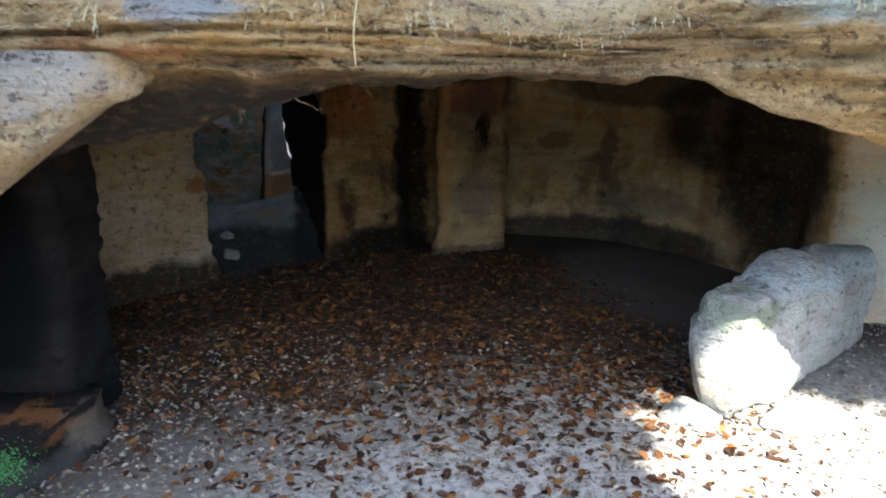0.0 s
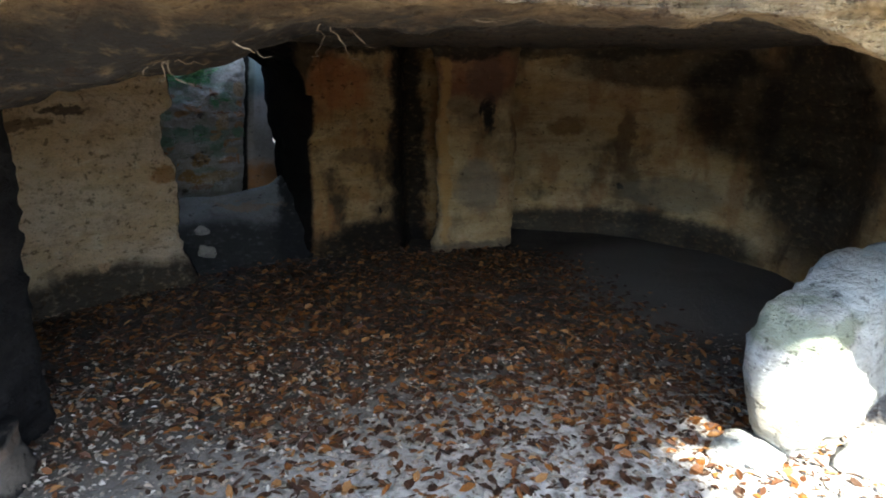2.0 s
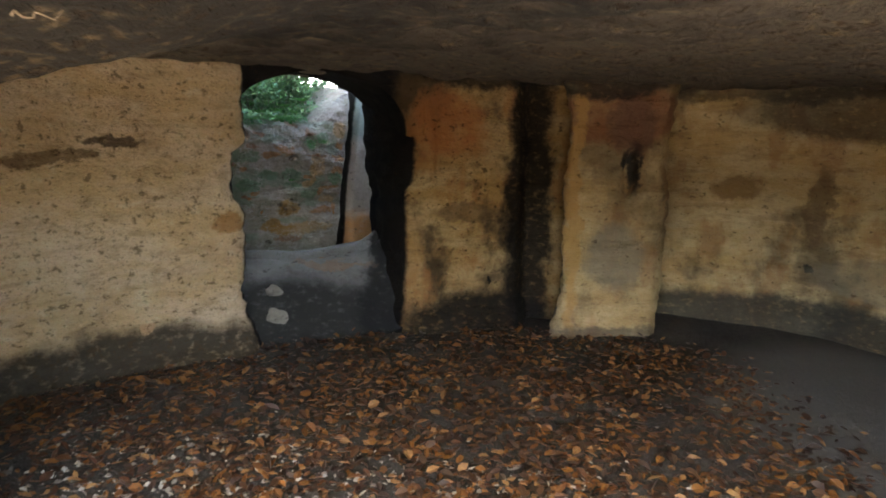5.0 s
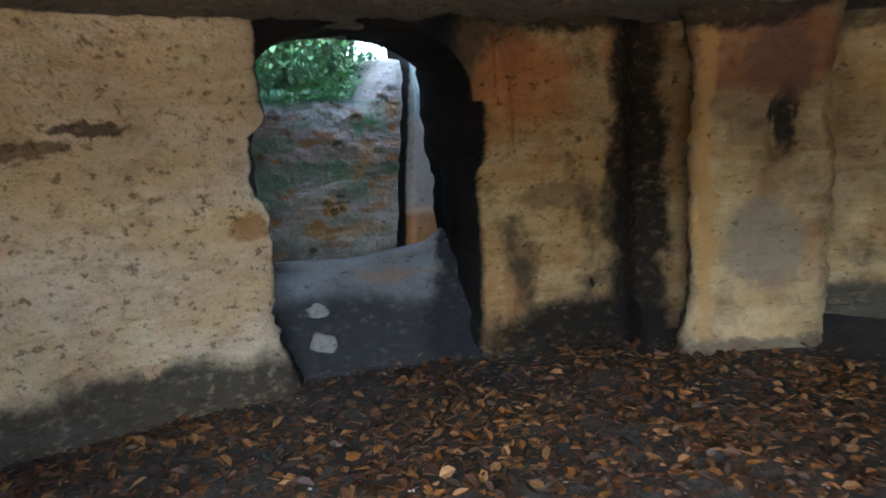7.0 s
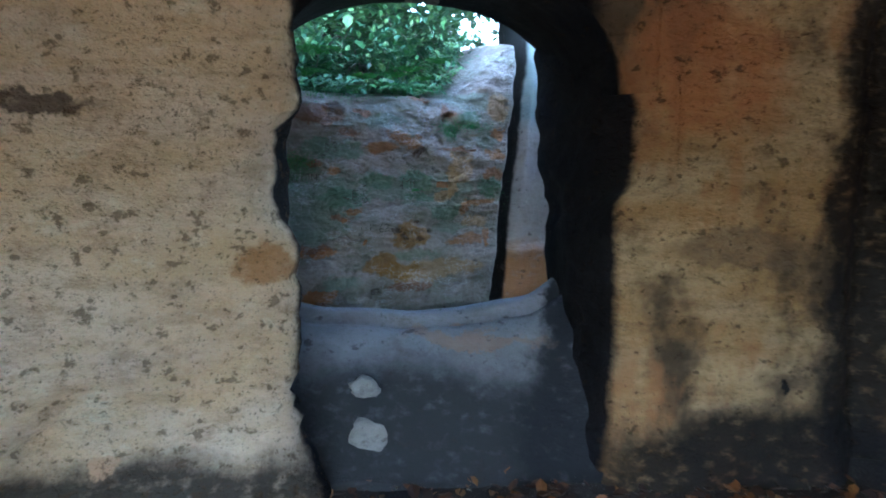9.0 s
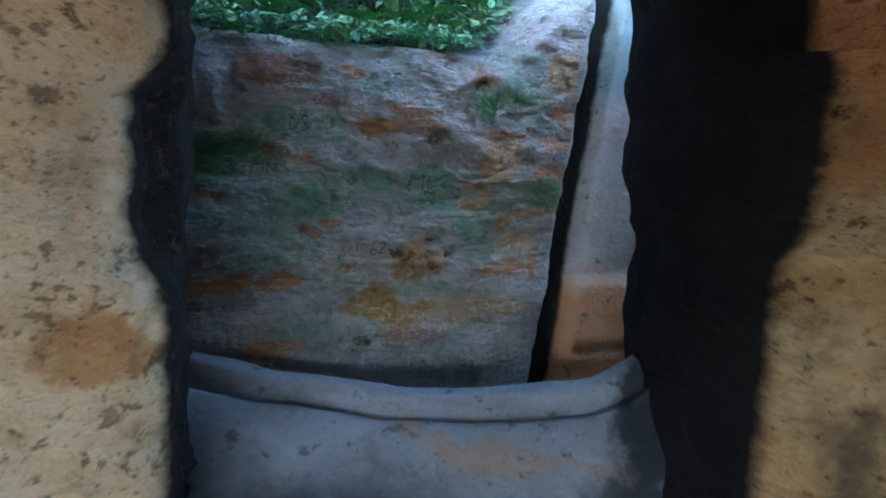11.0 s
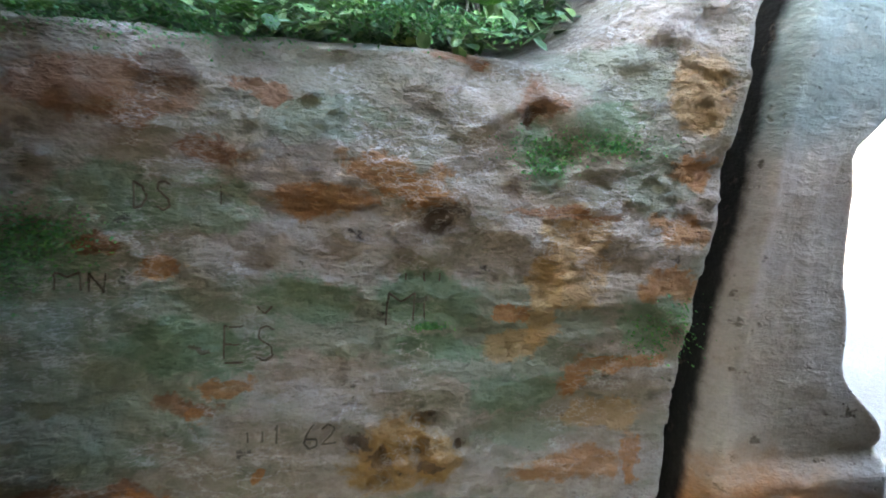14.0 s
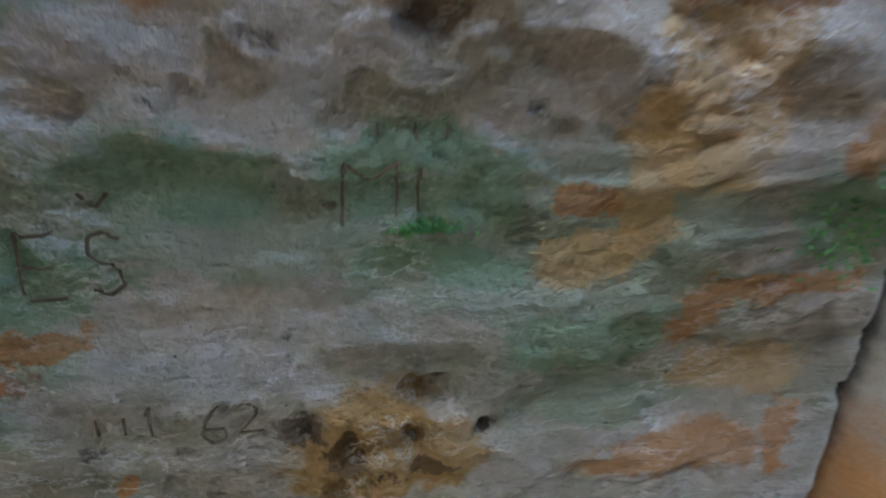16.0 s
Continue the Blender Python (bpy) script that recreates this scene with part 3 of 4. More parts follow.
def roof_point(x, s):
    """s from 0 at the back of the cave to 1 at the lip, to 2 up the face, to 3 back over the top."""
    ly, lz = lip_y(x), lip_z(x)
    if s <= 1:
        far_y = roof_end(x)
        y = far_y + (ly - far_y) * (s ** 0.8)
        inner = 1.97 + 0.03 * fbm((x, y, 1), 1.2, 3) - 0.05 * smooth(x, 1.5, 3.2)
        rise = smooth(y, ly, ly + 1.1)
        z = lz + (inner - lz) * rise + 0.03 * fbm((x, y, 2), 4.5, 5) - 0.03 * max(0, 1 - abs(y - ly - 0.25) / 0.25) * fbm((x, y, 8), 2.5, 2)
        low = smooth(y, ly + 0.05, ly + 0.5) * smooth(y, 4.6, 3.3)
        z -= low * (0.15 * smooth(x, -0.35, -1.0) + 0.16 * smooth(x, -0.9, -1.8) + 0.08 * smooth(x, 0.9, -0.3))
        return (x, y, z)
    if s <= 2:
        t = s - 1
        z = lz + (0.20 + 0.30 * smooth(x, 0.5, 1.5) + 0.06 * fbm((x, 0, 7), 1.0, 2)) * t
        y = ly - 0.16 * math.sin(t * 2.2) + 0.07 * t
        y += 0.06 * fbm((x * 0.6, z * 6, 3), 2.0, 4) + 0.035 * fbm((x, z * 2.5, 1), 7, 5)
        y += 0.05 * t * (1 - t) * 4 * (smooth(fbm((x * 0.4, 2, z * 16), 1.0, 3), -0.08, 0.10) + 0.6 * smooth(fbm((x * 0.9, 6, z * 30), 1.0, 3), 0.0, 0.15))
        return (x, y, z)
    t = s - 2
    z0 = lz + 0.20 + 0.30 * smooth(x, 0.5, 1.5) + 0.06 * fbm((x, 0, 7), 1.0, 2)
    y0 = ly - 0.13 + 0.07 + 0.06 * fbm((x * 0.6, z0 * 6, 3), 2.0, 4) + 0.035 * fbm((x, z0 * 2.5, 1), 7, 5)
    y = y0 + (roof_end(x) - y0) * t ** 1.7
    return (x, y, z0 + 1.1 * t * (1 - t) - 0.02 * t + 0.03 * fbm((x, y, 4), 3.0, 3) * t)


roof_s = [i / 130 for i in range(131)] + [1 + i / 40 for i in range(1, 41)] + [2 + (i / 40) for i in range(1, 41)]
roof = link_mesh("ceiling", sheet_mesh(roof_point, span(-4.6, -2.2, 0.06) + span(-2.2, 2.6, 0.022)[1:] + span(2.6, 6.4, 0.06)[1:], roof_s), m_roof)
tagged(roof, "ragged sandstone overhang and cave roof, underside shade painted in", "rock roof", kind="structure")


def block_bottom(x, y):
    z = 1.86 - 0.75 * min(0.55, max(0.0, -0.90 - x)) + 0.04 * fbm((x, y, 2), 2.5, 3)
    return min(1.90, z + 0.45 * smooth(y, 2.1, 2.9))


block_loop = [(-0.92, 2.10), (-1.10, 2.75), (-1.45, 3.3), (-1.8, 3.7), (-4.2, 3.9), (-4.2, 1.9), (-2.2, 1.85), (-1.2, 1.92)]
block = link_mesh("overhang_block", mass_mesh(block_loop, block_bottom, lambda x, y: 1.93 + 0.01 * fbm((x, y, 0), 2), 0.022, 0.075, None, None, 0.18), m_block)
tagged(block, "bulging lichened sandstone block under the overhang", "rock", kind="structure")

# ---- the doorway: lintel arch and sill ----
IN_L, IN_R, OUT_L, OUT_R = Vector((-2.30, 6.24)), Vector((-1.10, 6.94)), Vector((-2.86, 6.76)), Vector((-1.52, 7.40))


def door_xy(u, v):
    a, b = IN_L.lerp(IN_R, u), OUT_L.lerp(OUT_R, u)
    return a.lerp(b, v)


def arch_z(u, v):
    rise = math.sqrt(max(0.0, 1 - abs((u - 0.45) / 0.47) ** 2.1))
    return 1.53 + 0.43 * rise + 0.02 * v + 0.015 * fbm((u * 3, v * 2, 3), 2.0, 3)


def arch_point(u, v):
    p = door_xy(u, v)
    return (p.x, p.y, arch_z(u, v))


def arch_top(u, v):
    p = door_xy(u, v)
    return (p.x, p.y, 2.2)


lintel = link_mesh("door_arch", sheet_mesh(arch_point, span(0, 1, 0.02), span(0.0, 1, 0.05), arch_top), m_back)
tagged(lintel, "dark rounded arch hewn over the doorway", "arch", kind="structure")


def sill_point(u, v):
    p = door_xy(u, v * 0.98 + 0.04)
    end = 0.565 + 0.06 * (2 * u - 1) ** 2 + 0.10 * u ** 3
    z = 0.02 + (end - 0.07) * smooth(v, -0.05, 0.78)
    z += 0.055 * smooth(v, 0.80, 0.84) + 0.10 * smooth(u, 0.80, 1.04)
    z -= 0.045 * math.exp(-((v - 0.79 - 0.04 * u) / 0.03) ** 2)
    z += 0.014 * fbm((p.x, p.y, 0), 4.0, 4) - 0.05 * smooth(v, 0.94, 1.0)
    return (p.x, p.y, z)


def sill_base(u, v):
    p = door_xy(u, v * 0.98 + 0.04)
    return (p.x, p.y, -0.2)


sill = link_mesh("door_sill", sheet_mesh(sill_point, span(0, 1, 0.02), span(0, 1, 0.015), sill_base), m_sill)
tagged(sill, "worn high stone sill of the doorway", "door sill", kind="structure")

# ---- the gorge beyond the doorway ----
GORGE = Matrix.Translation((-2.596, 7.132, 0)) @ Matrix(((0.59, 0.8074, 0, 0), (0.8074, -0.59, 0, 0), (0, 0, 1, 0), (0, 0, 0, 1)))


def stroke(letter, x, z, w, h):
    """The cuts of a carved letter as segments in wall metres."""
    shapes = {
        "E": [(0, 0, 0, 1), (0, 1, 1, 1), (0, 0.52, 0.8, 0.52), (0, 0, 1, 0)],
        "S": [(1, 0.88, 0.6, 1), (0.6, 1, 0.15, 0.92), (0.15, 0.92, 0.1, 0.68), (0.1, 0.68, 0.85, 0.38), (0.85, 0.38, 0.95, 0.14), (0.95, 0.14, 0.5, 0), (0.5, 0, 0, 0.1)],
        "v": [(0, 1, 0.5, 0), (0.5, 0, 1, 1)],
        "M": [(0, 0, 0.03, 1), (0.03, 1, 0.5, 0.72), (0.5, 0.72, 0.98, 1), (0.98, 1, 1, 0)],
        "I": [(0, 0, 0, 1)],
        "L": [(0, 0, 0, 1), (0, 0, 0.8, 0)],
        "D": [(0, 0, 0.05, 1), (0.05, 1, 0.7, 0.8), (0.7, 0.8, 1, 0.45), (1, 0.45, 0.6, 0.08), (0.6, 0.08, 0, 0)],
        "N": [(0, 0, 0, 1), (0, 1, 0.9, 0), (0.9, 0, 1, 1)],
        "6": [(0.7, 1, 0.2, 0.6), (0.2, 0.6, 0, 0.25), (0, 0.25, 0.4, 0), (0.4, 0, 0.9, 0.12), (0.9, 0.12, 0.9, 0.4), (0.9, 0.4, 0.1, 0.42)],
        "2": [(0, 0.8, 0.4, 1), (0.4, 1, 0.85, 0.85), (0.85, 0.85, 0.75, 0.5), (0.75, 0.5, 0, 0), (0, 0, 1, 0.08)],
        "1": [(0, 0.75, 0.3, 1), (0.3, 1, 0.3, 0)],
    }
    return [(x + a * w, z + b * h, x + c * w, z + d * h) for a, b, c, d in shapes[letter]]


CARVED = [("E", 0.0, 1.060, 0.030, 0.066), ("S", 0.052, 1.062, 0.028, 0.064), ("v", 0.052, 1.143, 0.024, 0.014),
          ("M", 0.269, 1.125, 0.049, 0.060), ("I", 0.337, 1.133, 0.0, 0.046),
          ("M", -0.255, 1.182, 0.038, 0.030), ("N", -0.205, 1.180, 0.026, 0.032),
          ("D", -0.136, 1.317, 0.020, 0.042), ("S", -0.102, 1.316, 0.022, 0.046), ("I", -0.006, 1.326, 0.0, 0.032),
          ("6", 0.133, 0.912, 0.024, 0.046), ("2", 0.163, 0.915, 0.026, 0.040), ("1", 0.085, 0.922, 0.010, 0.035),
          ("I", 0.064, 0.926, 0.0, 0.020), ("I", 0.040, 0.926, 0.0, 0.018), ("I", 0.300, 1.206, 0.0, 0.012), ("I", 0.332, 1.205, 0.0, 0.014), ("I", 0.360, 1.204, 0.0, 0.016)]


def stone_out(u, z):
    """The carved wall's relief: beds, flaked ledges and pits."""
    y = 0.020 * fbm((u, 0, z * 1.5), 2.2, 3) + 0.0035 * fbm((u * 0.8, 4, z * 3), 5.0, 4) + 0.0022 * fbm((u, 8, z * 1.6), 20.0, 4)
    flake = noise.noise(Vector((u * 3.6, 2.0, z * 7.0))) + 0.55 * noise.noise(Vector((u * 11, 5.0, z * 17))) + 0.25 * noise.noise(Vector((u * 30, 5.0, z * 42)))
    y += 0.010 * smooth(flake, 0.02, 0.06) + 0.007 * smooth(flake, -0.30, -0.26) + 0.006 * smooth(flake, 0.40, 0.44)
    for cu, cz, r, deep in ((0.35, 1.318, 0.030, 0.04), (0.52, 1.495, 0.03, 0.045), (0.41, 0.905, 0.012, 0.025), (0.23, 0.92, 0.017, 0.03), (0.36, 0.952, 0.02, 0.03), (0.12, 0.60, 0.02, 0.05), (0.27, 0.90, 0.02, 0.03), (0.335, 0.905, 0.015, 0.03),
                            (0.34, 0.95, 0.018, 0.03), (0.27, 0.85, 0.02, 0.03), (0.14, 1.32, 0.045, 0.012), (0.25, 1.36, 0.06, 0.012), (-0.1, 1.215, 0.04, 0.01)):
        d = math.hypot(u - cu, (z - cz) * 1.2) / r
        if d < 1.6:
            y -= deep * smooth(d, 1.5, 0.3)
    d = math.hypot((u - 0.30) / 0.09, (z - 0.89) / 0.065)
    if d < 1.5:
        y += 0.012 * smooth(d, 1.3, 0.7) + 0.014 * smooth(d, 1.3, 0.7) * noise.noise(Vector((u * 45, 0, z * 45)))
    return y


SEGMENTS = [s for c in CARVED for s in stroke(*c)]


def cut_depth(u, z):
    deep = 0.0
    for a, b, c, d in SEGMENTS:
        if min(a, c) - 0.012 < u < max(a, c) + 0.012 and min(b, d) - 0.012 < z < max(b, d) + 0.012:
            ux, uz = c - a, d - b
            t = max(0, min(1, ((u - a) * ux + (z - b) * uz) / (ux * ux + uz * uz + 1e-9)))
            r = math.hypot(u - a - ux * t, z - b - uz * t)
            deep = max(deep, 0.007 * smooth(r, 0.006, 0.001))
    return deep


def rim_u(z):
    """Where the carved wall ends at the leaning crack."""
    return 0.836 + 0.115 * (z - 0.65) + 0.010 * fbm((0, 3, z), 4.0, 3)


def top_z(u):
    return 1.585 + 0.32 * smooth(u, 0.42, 0.85) + 0.03 * fbm((u, 1, 0), 3.0, 3)


def carved_point(u, v):
    ue = -2.2 + 3.05 * warp_u(u)
    if v <= 1:
        z = 0.45 + (top_z(ue) - 0.45) * v if v > 0 else -0.4
    else:
        z = top_z(ue) + 0.06 * math.sin((v - 1) * math.pi / 2)
    edge = rim_u(min(z, 1.8))
    left = -2.2
    uu = left + (edge - left) * warp_u(u)
    back = max(0.0, u - 1.0)
    y = stone_out(uu, z) - cut_depth(uu, z)
    y -= 0.05 * smooth(uu, edge - 0.05, edge) ** 2 + 0.5 * back
    if v > 1:
        y -= 0.6 * (v - 1) ** 1.3
    y -= 0.04 * smooth(v, 0.93, 1.0)
    return (uu + 0.0 * back, y, z)


def warp_u(u):
    """Columns crowd where the letters are."""
    u = min(u, 1.0)
    return 0.48 * (u / 0.08) if u < 0.08 else 0.48 + 0.52 * (u - 0.08) / 0.92


carved_us = span(0, 0.08, 0.004) + span(0.08, 1.0, 0.0032)[1:] + [1.1, 1.3, 1.6, 2.0]
carved_vs = [-0.01] + span(0, 0.28, 0.012) + span(0.28, 0.82, 0.0036)[1:] + span(0.82, 1.0, 0.008)[1:] + span(1.0, 2.0, 0.1)[1:]
carved = link_mesh("wall_gorge", sheet_mesh(carved_point, carved_us, carved_vs), m_carved)
carved.matrix_world = GORGE
tagged(carved, "mossy weathered sandstone wall with carved initials", "rock wall", kind="structure")
# dark ribbons added in the cuts: painted shade that makes letters read
for c in CARVED:
    bm = bmesh.new()
    for a, b, e, d in stroke(*c):
        n = 6
        pts = [(a + (e - a) * i / n, b + (d - b) * i / n) for i in range(n + 1)]
        tube_mesh([(u, stone_out(u, z) - 0.0062, z) for u, z in pts], [0.0022] * (n + 1), 5, bm)
    part("letter_shade", bm, m_groove, carved, "dark ribbon painting the shade in a letter cut")


def slab_point(u, v):
    z = -0.4 + 3.1 * v
    seam = 0.018 * math.exp(-((z - 0.80 - 0.04 * (u - 1.1)) / 0.012) ** 2) + 0.02 * math.exp(-((z - 0.49) / 0.015) ** 2)
    edge = 0.05 * smooth(u, 0.93, 0.88) ** 2
    edge_u = 1.270 + 0.10 * (1.1 - z) + 0.12 * smooth(z, 1.0, 0.84) + 0.12 * smooth(z, 1.46, 1.62) + 0.012 * fbm((3, 0, z), 6.0, 4)
    lead = rim_u(min(z, 1.85)) + 0.115 + 0.02 * smooth(z, 1.0, 0.5)
    return (lead + (u - 0.88) * (edge_u - lead) / 0.45, -0.05 + 0.015 * fbm((u, 2, z), 2.5, 3) + 0.003 * fbm((u, 2, z), 14, 3) - seam - edge + 0.03 * smooth(z, 0.82, 0.76), z)


def slab_back(u, v):
    x, y, z = slab_point(u, v)
    return (x, y - 0.35, z)


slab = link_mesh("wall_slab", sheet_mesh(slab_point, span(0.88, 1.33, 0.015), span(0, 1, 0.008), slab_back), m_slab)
slab.matrix_world = GORGE
tagged(slab, "smooth grey and orange sandstone slab beyond a crack", "rock slab", kind="structure")
# added backing: the crack's dark depth is shade put into its colour
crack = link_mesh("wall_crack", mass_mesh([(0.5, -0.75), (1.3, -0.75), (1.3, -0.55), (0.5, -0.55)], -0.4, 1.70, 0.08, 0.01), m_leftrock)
crack.matrix_world = GORGE
tagged(crack, "near-black backing added inside a crack for its shade", "rock wall", kind="structure")

# ---- slope above the gorge, far side ----
def bank_point(u, v):
    return (u, -0.45 - 4.0 * v, 1.58 + 0.10 * smooth(u, 0.2, 0.8) + 2.2 * v ** 1.1 + 0.10 * fbm((u, v * 3, 2), 1.5, 4))


bank = link_mesh("bank", sheet_mesh(bank_point, span(-4, 1.15, 0.1), span(0, 1, 0.04)), m_soil)
bank.matrix_world = GORGE
tagged(bank, "steep earth bank above the gorge wall", "bank", kind="structure")


def to_world(u, y, z):
    return GORGE @ Vector((u, y, z))


def fern(at, size):
    """A fern: arching fronds, each with leaflets down both sides."""
    verts, faces = [], []
    for k in range(9):
        turn = 2 * math.pi * k / 9 + rng.uniform(-0.3, 0.3)
        out = Vector((math.cos(turn), math.sin(turn), 0))
        for i in range(1, 13):
            t = i / 13
            p = out * size * t + Vector((0, 0, size * (0.75 * t - 0.8 * t * t)))
            way = (out + Vector((0, 0, 0.75 - 1.6 * t))).normalized()
            side = way.cross(Vector((0, 0, 1))).normalized()
            for s in (-1, 1):
                add_leaf(verts, faces, p, size * 0.30 * (1.05 - t), (side * s + way * 0.35).normalized(), Vector((0, 0, 1)), 0.08, 0.28)
    ob = leaf_object("fern", verts, faces, m_fern)
    ob.matrix_world = Matrix.Translation(at)
    return tagged(ob, "green fern growing on the rock ledge", "fern", "ferns on the gorge wall")


for u, y, z, s in ((-0.40, -0.10, 1.64, 0.16), (-0.20, -0.15, 1.68, 0.20), (0.12, -0.12, 1.68, 0.15), (0.30, -0.14, 1.70, 0.14), (0.44, -0.10, 1.69, 0.10), (-0.7, -0.12, 1.66, 0.2), (-0.05, -0.4, 1.82, 0.24), (-0.5, -0.5, 1.85, 0.26), (-0.30, -0.05, 1.60, 0.13), (-0.55, -0.06, 1.60, 0.15), (0.02, -0.06, 1.62, 0.12), (0.22, -0.07, 1.64, 0.12), (0.40, -0.2, 1.74, 0.15), (0.6, -0.25, 1.80, 0.16)):
    fern(to_world(u, y, z), s)

# moss tufts on the carved wall
def moss(name, spots, n, label):
    verts, faces = [], []
    for _ in range(n):
        cu, cz, ru, rz = rng.choice(spots)
        u, z = cu + rng.gauss(0, 0.45) * ru, cz + rng.gauss(0, 0.45) * rz
        at = Vector((u, stone_out(u, z) - 0.002, z))
        way = Vector((rng.gauss(0, 0.5), 1.0, rng.gauss(-0.2, 0.5))).normalized()
        add_leaf(verts, faces, at, rng.uniform(0.004, 0.011), way, any_way(), 0.2, 0.5)
    ob = leaf_object(name, verts, faces, m_moss)
    ob.matrix_world = GORGE
    return tagged(ob, label, "moss", kind="stuff")


moss("moss", [(-0.42, 1.21, 0.16, 0.07), (-0.30, 1.27, 0.12, 0.05), (-0.50, 1.16, 0.12, 0.06)], 5000, "thick green moss cushion on the gorge wall")
moss("moss", [(0.53, 1.415, 0.05, 0.02), (0.54, 1.44, 0.08, 0.03), (0.66, 1.455, 0.04, 0.015)], 1100, "bright moss below a hole in stone")
moss("moss", [(0.345, 1.125, 0.03, 0.006)], 350, "small bright moss tuft beside carved letters")
moss("moss", [(0.80, 1.11, 0.09, 0.06), (0.62, 1.46, 0.15, 0.03)], 700, "thin green moss near the crack edge")
moss("moss", [(-0.6, 1.60, 0.5, 0.05), (-0.1, 1.60, 0.3, 0.04), (0.3, 1.64, 0.2, 0.03)], 3000, "green moss along the rock rim")


def tree(at, height, lean, crowns, leaves, size, label):
    """A beech: tapered trunk, limbs and leaves in uneven clumps."""
    base = Vector(at)
    root = new("tree")
    root.matrix_world = Matrix.Translation(base)
    tagged(root, label, "tree")
    trunk = [Vector((lean[0] * t, lean[1] * t, height * t)) + Vector((0.12 * math.sin(4 * t), 0.1 * math.cos(5 * t) - 0.1, 0)) for t in [i / 8 for i in range(9)]]
    part("trunk", tube_mesh(trunk, [0.17 * (1 - 0.7 * i / 8) for i in range(9)], 10), m_bark, root)
    verts, faces = [], []
    for centre, radius in crowns:
        c = Vector(centre) - base
        start = min(trunk, key=lambda p: (p - c).length + 0.3 * abs(p.z - c.z))
        mids = [start.lerp(c, t) + Vector((0, 0, 0.25 * math.sin(t * 3))) for t in (0, 0.35, 0.7, 1.0)]
        part("limb", tube_mesh(mids, [0.05, 0.035, 0.022, 0.008], 6), m_bark, root)
        knots = [c + Vector((rng.gauss(0, 0.45) * radius[0], rng.gauss(0, 0.45) * radius[1], rng.gauss(0, 0.4) * radius[2])) for _ in range(16)]
        for _ in range(leaves):
            k = rng.choice(knots)
            p = k + any_way() * abs(rng.gauss(0, 0.20)) * max(radius)
            add_leaf(verts, faces, p, size * rng.uniform(0.7, 1.3), any_way(0.5), Vector((0, 0, 1)), 0.12, 0.6)
    leaf_object("crown", verts, faces, m_foliage, root)
    return root


# visible crown clumps, plus high unseen ones added to cut light below
far = [to_world(u, y, z) for u, y, z in ((-1.2, -2.2, 3.6), (-0.3, -2.6, 3.4), (0.5, -2.4, 3.0), (-0.8, -1.6, 2.7), (0.1, -1.5, 2.55), (1.0, -2.6, 3.6), (-2.0, -2.0, 3.2), (-1.0, -1.4, 4.4), (0.2, -1.6, 4.3), (-0.4, -0.9, 5.0), (0.9, -1.2, 4.8), (-2.0, -1.2, 4.9), (-1.3, -2.8, 4.6), (0.4, -3.0, 4.4), (0.5, -1.2, 2.6), (0.95, -1.3, 2.75), (0.2, -1.0, 2.45), (0.8, -1.0, 3.3), (1.3, -1.5, 3.4), (0.9, 0.2, 3.7), (0.8, -1.0, 2.4), (1.05, -1.2, 2.55))]
tree(to_world(-0.6, -2.9, 2.9), 4.2, (0.3, 0.2), [(p, (0.75, 0.75, 0.5)) for p in far], 1500, 0.085, "leafy green beech on the bank above the gorge")

def shrub(at, radius, n, size):
    """Low undergrowth: thin stems and small leaves in loose clumps."""
    root = new("shrub")
    root.matrix_world = Matrix.Translation(at)
    tagged(root, "leafy green shrub on the rock above the gorge", "shrub", "shrubs above the gorge")
    verts, faces = [], []
    for _ in range(7):
        tip = Vector((rng.gauss(0, 0.5) * radius, rng.gauss(0, 0.5) * radius, rng.uniform(0.4, 1.1) * radius))
        part("stem", tube_mesh([Vector((0, 0, -0.05)), tip * 0.5 + any_way() * 0.03, tip], [0.008, 0.005, 0.002], 5), m_bark, root)
        for _ in range(n // 7):
            p = tip * rng.uniform(0.5, 1.15) + any_way() * abs(rng.gauss(0, 0.22)) * radius
            add_leaf(verts, faces, p, size * rng.uniform(0.6, 1.3), any_way(0.6), Vector((0, 0, 1)), 0.12, 0.6)
    leaf_object("leaves", verts, faces, m_foliage, root)
    return root


for u, y, r in ((-1.5, -0.7, 0.4), (-1.1, -0.55, 0.35), (-0.75, -0.65, 0.4), (-0.42, -0.6, 0.34), (-0.15, -0.9, 0.42), (0.18, -0.8, 0.30), (0.62, -0.9, 0.34), (-0.9, -1.3, 0.55), (-0.35, -1.6, 0.6), (0.45, -1.7, 0.5), (-1.6, -1.5, 0.6), (0.95, -1.4, 0.5), (0.1, -2.4, 0.7), (-1.0, -2.5, 0.8), (0.35, -0.75, 0.42), (0.62, -0.7, 0.42), (0.85, -0.9, 0.5), (-0.05, -0.65, 0.36), (0.5, -1.2, 0.6), (0.0, -0.5, 0.3), (0.28, -0.5, 0.3), (0.5, -0.55, 0.32), (0.75, -0.6, 0.34), (-0.3, -0.48, 0.28), (-0.6, -0.5, 0.3), (0.95, -0.8, 0.5), (-0.85, -0.45, 0.3), (-1.05, -0.42, 0.32), (-1.3, -0.5, 0.36), (0.7, -1.6, 0.7), (0.2, -1.3, 0.55)):
    shrub(to_world(u, y, bank_point(u, max(0, (-0.45 - y) / 4.0))[2]), r, 420, 0.05)

verts, faces = [], []
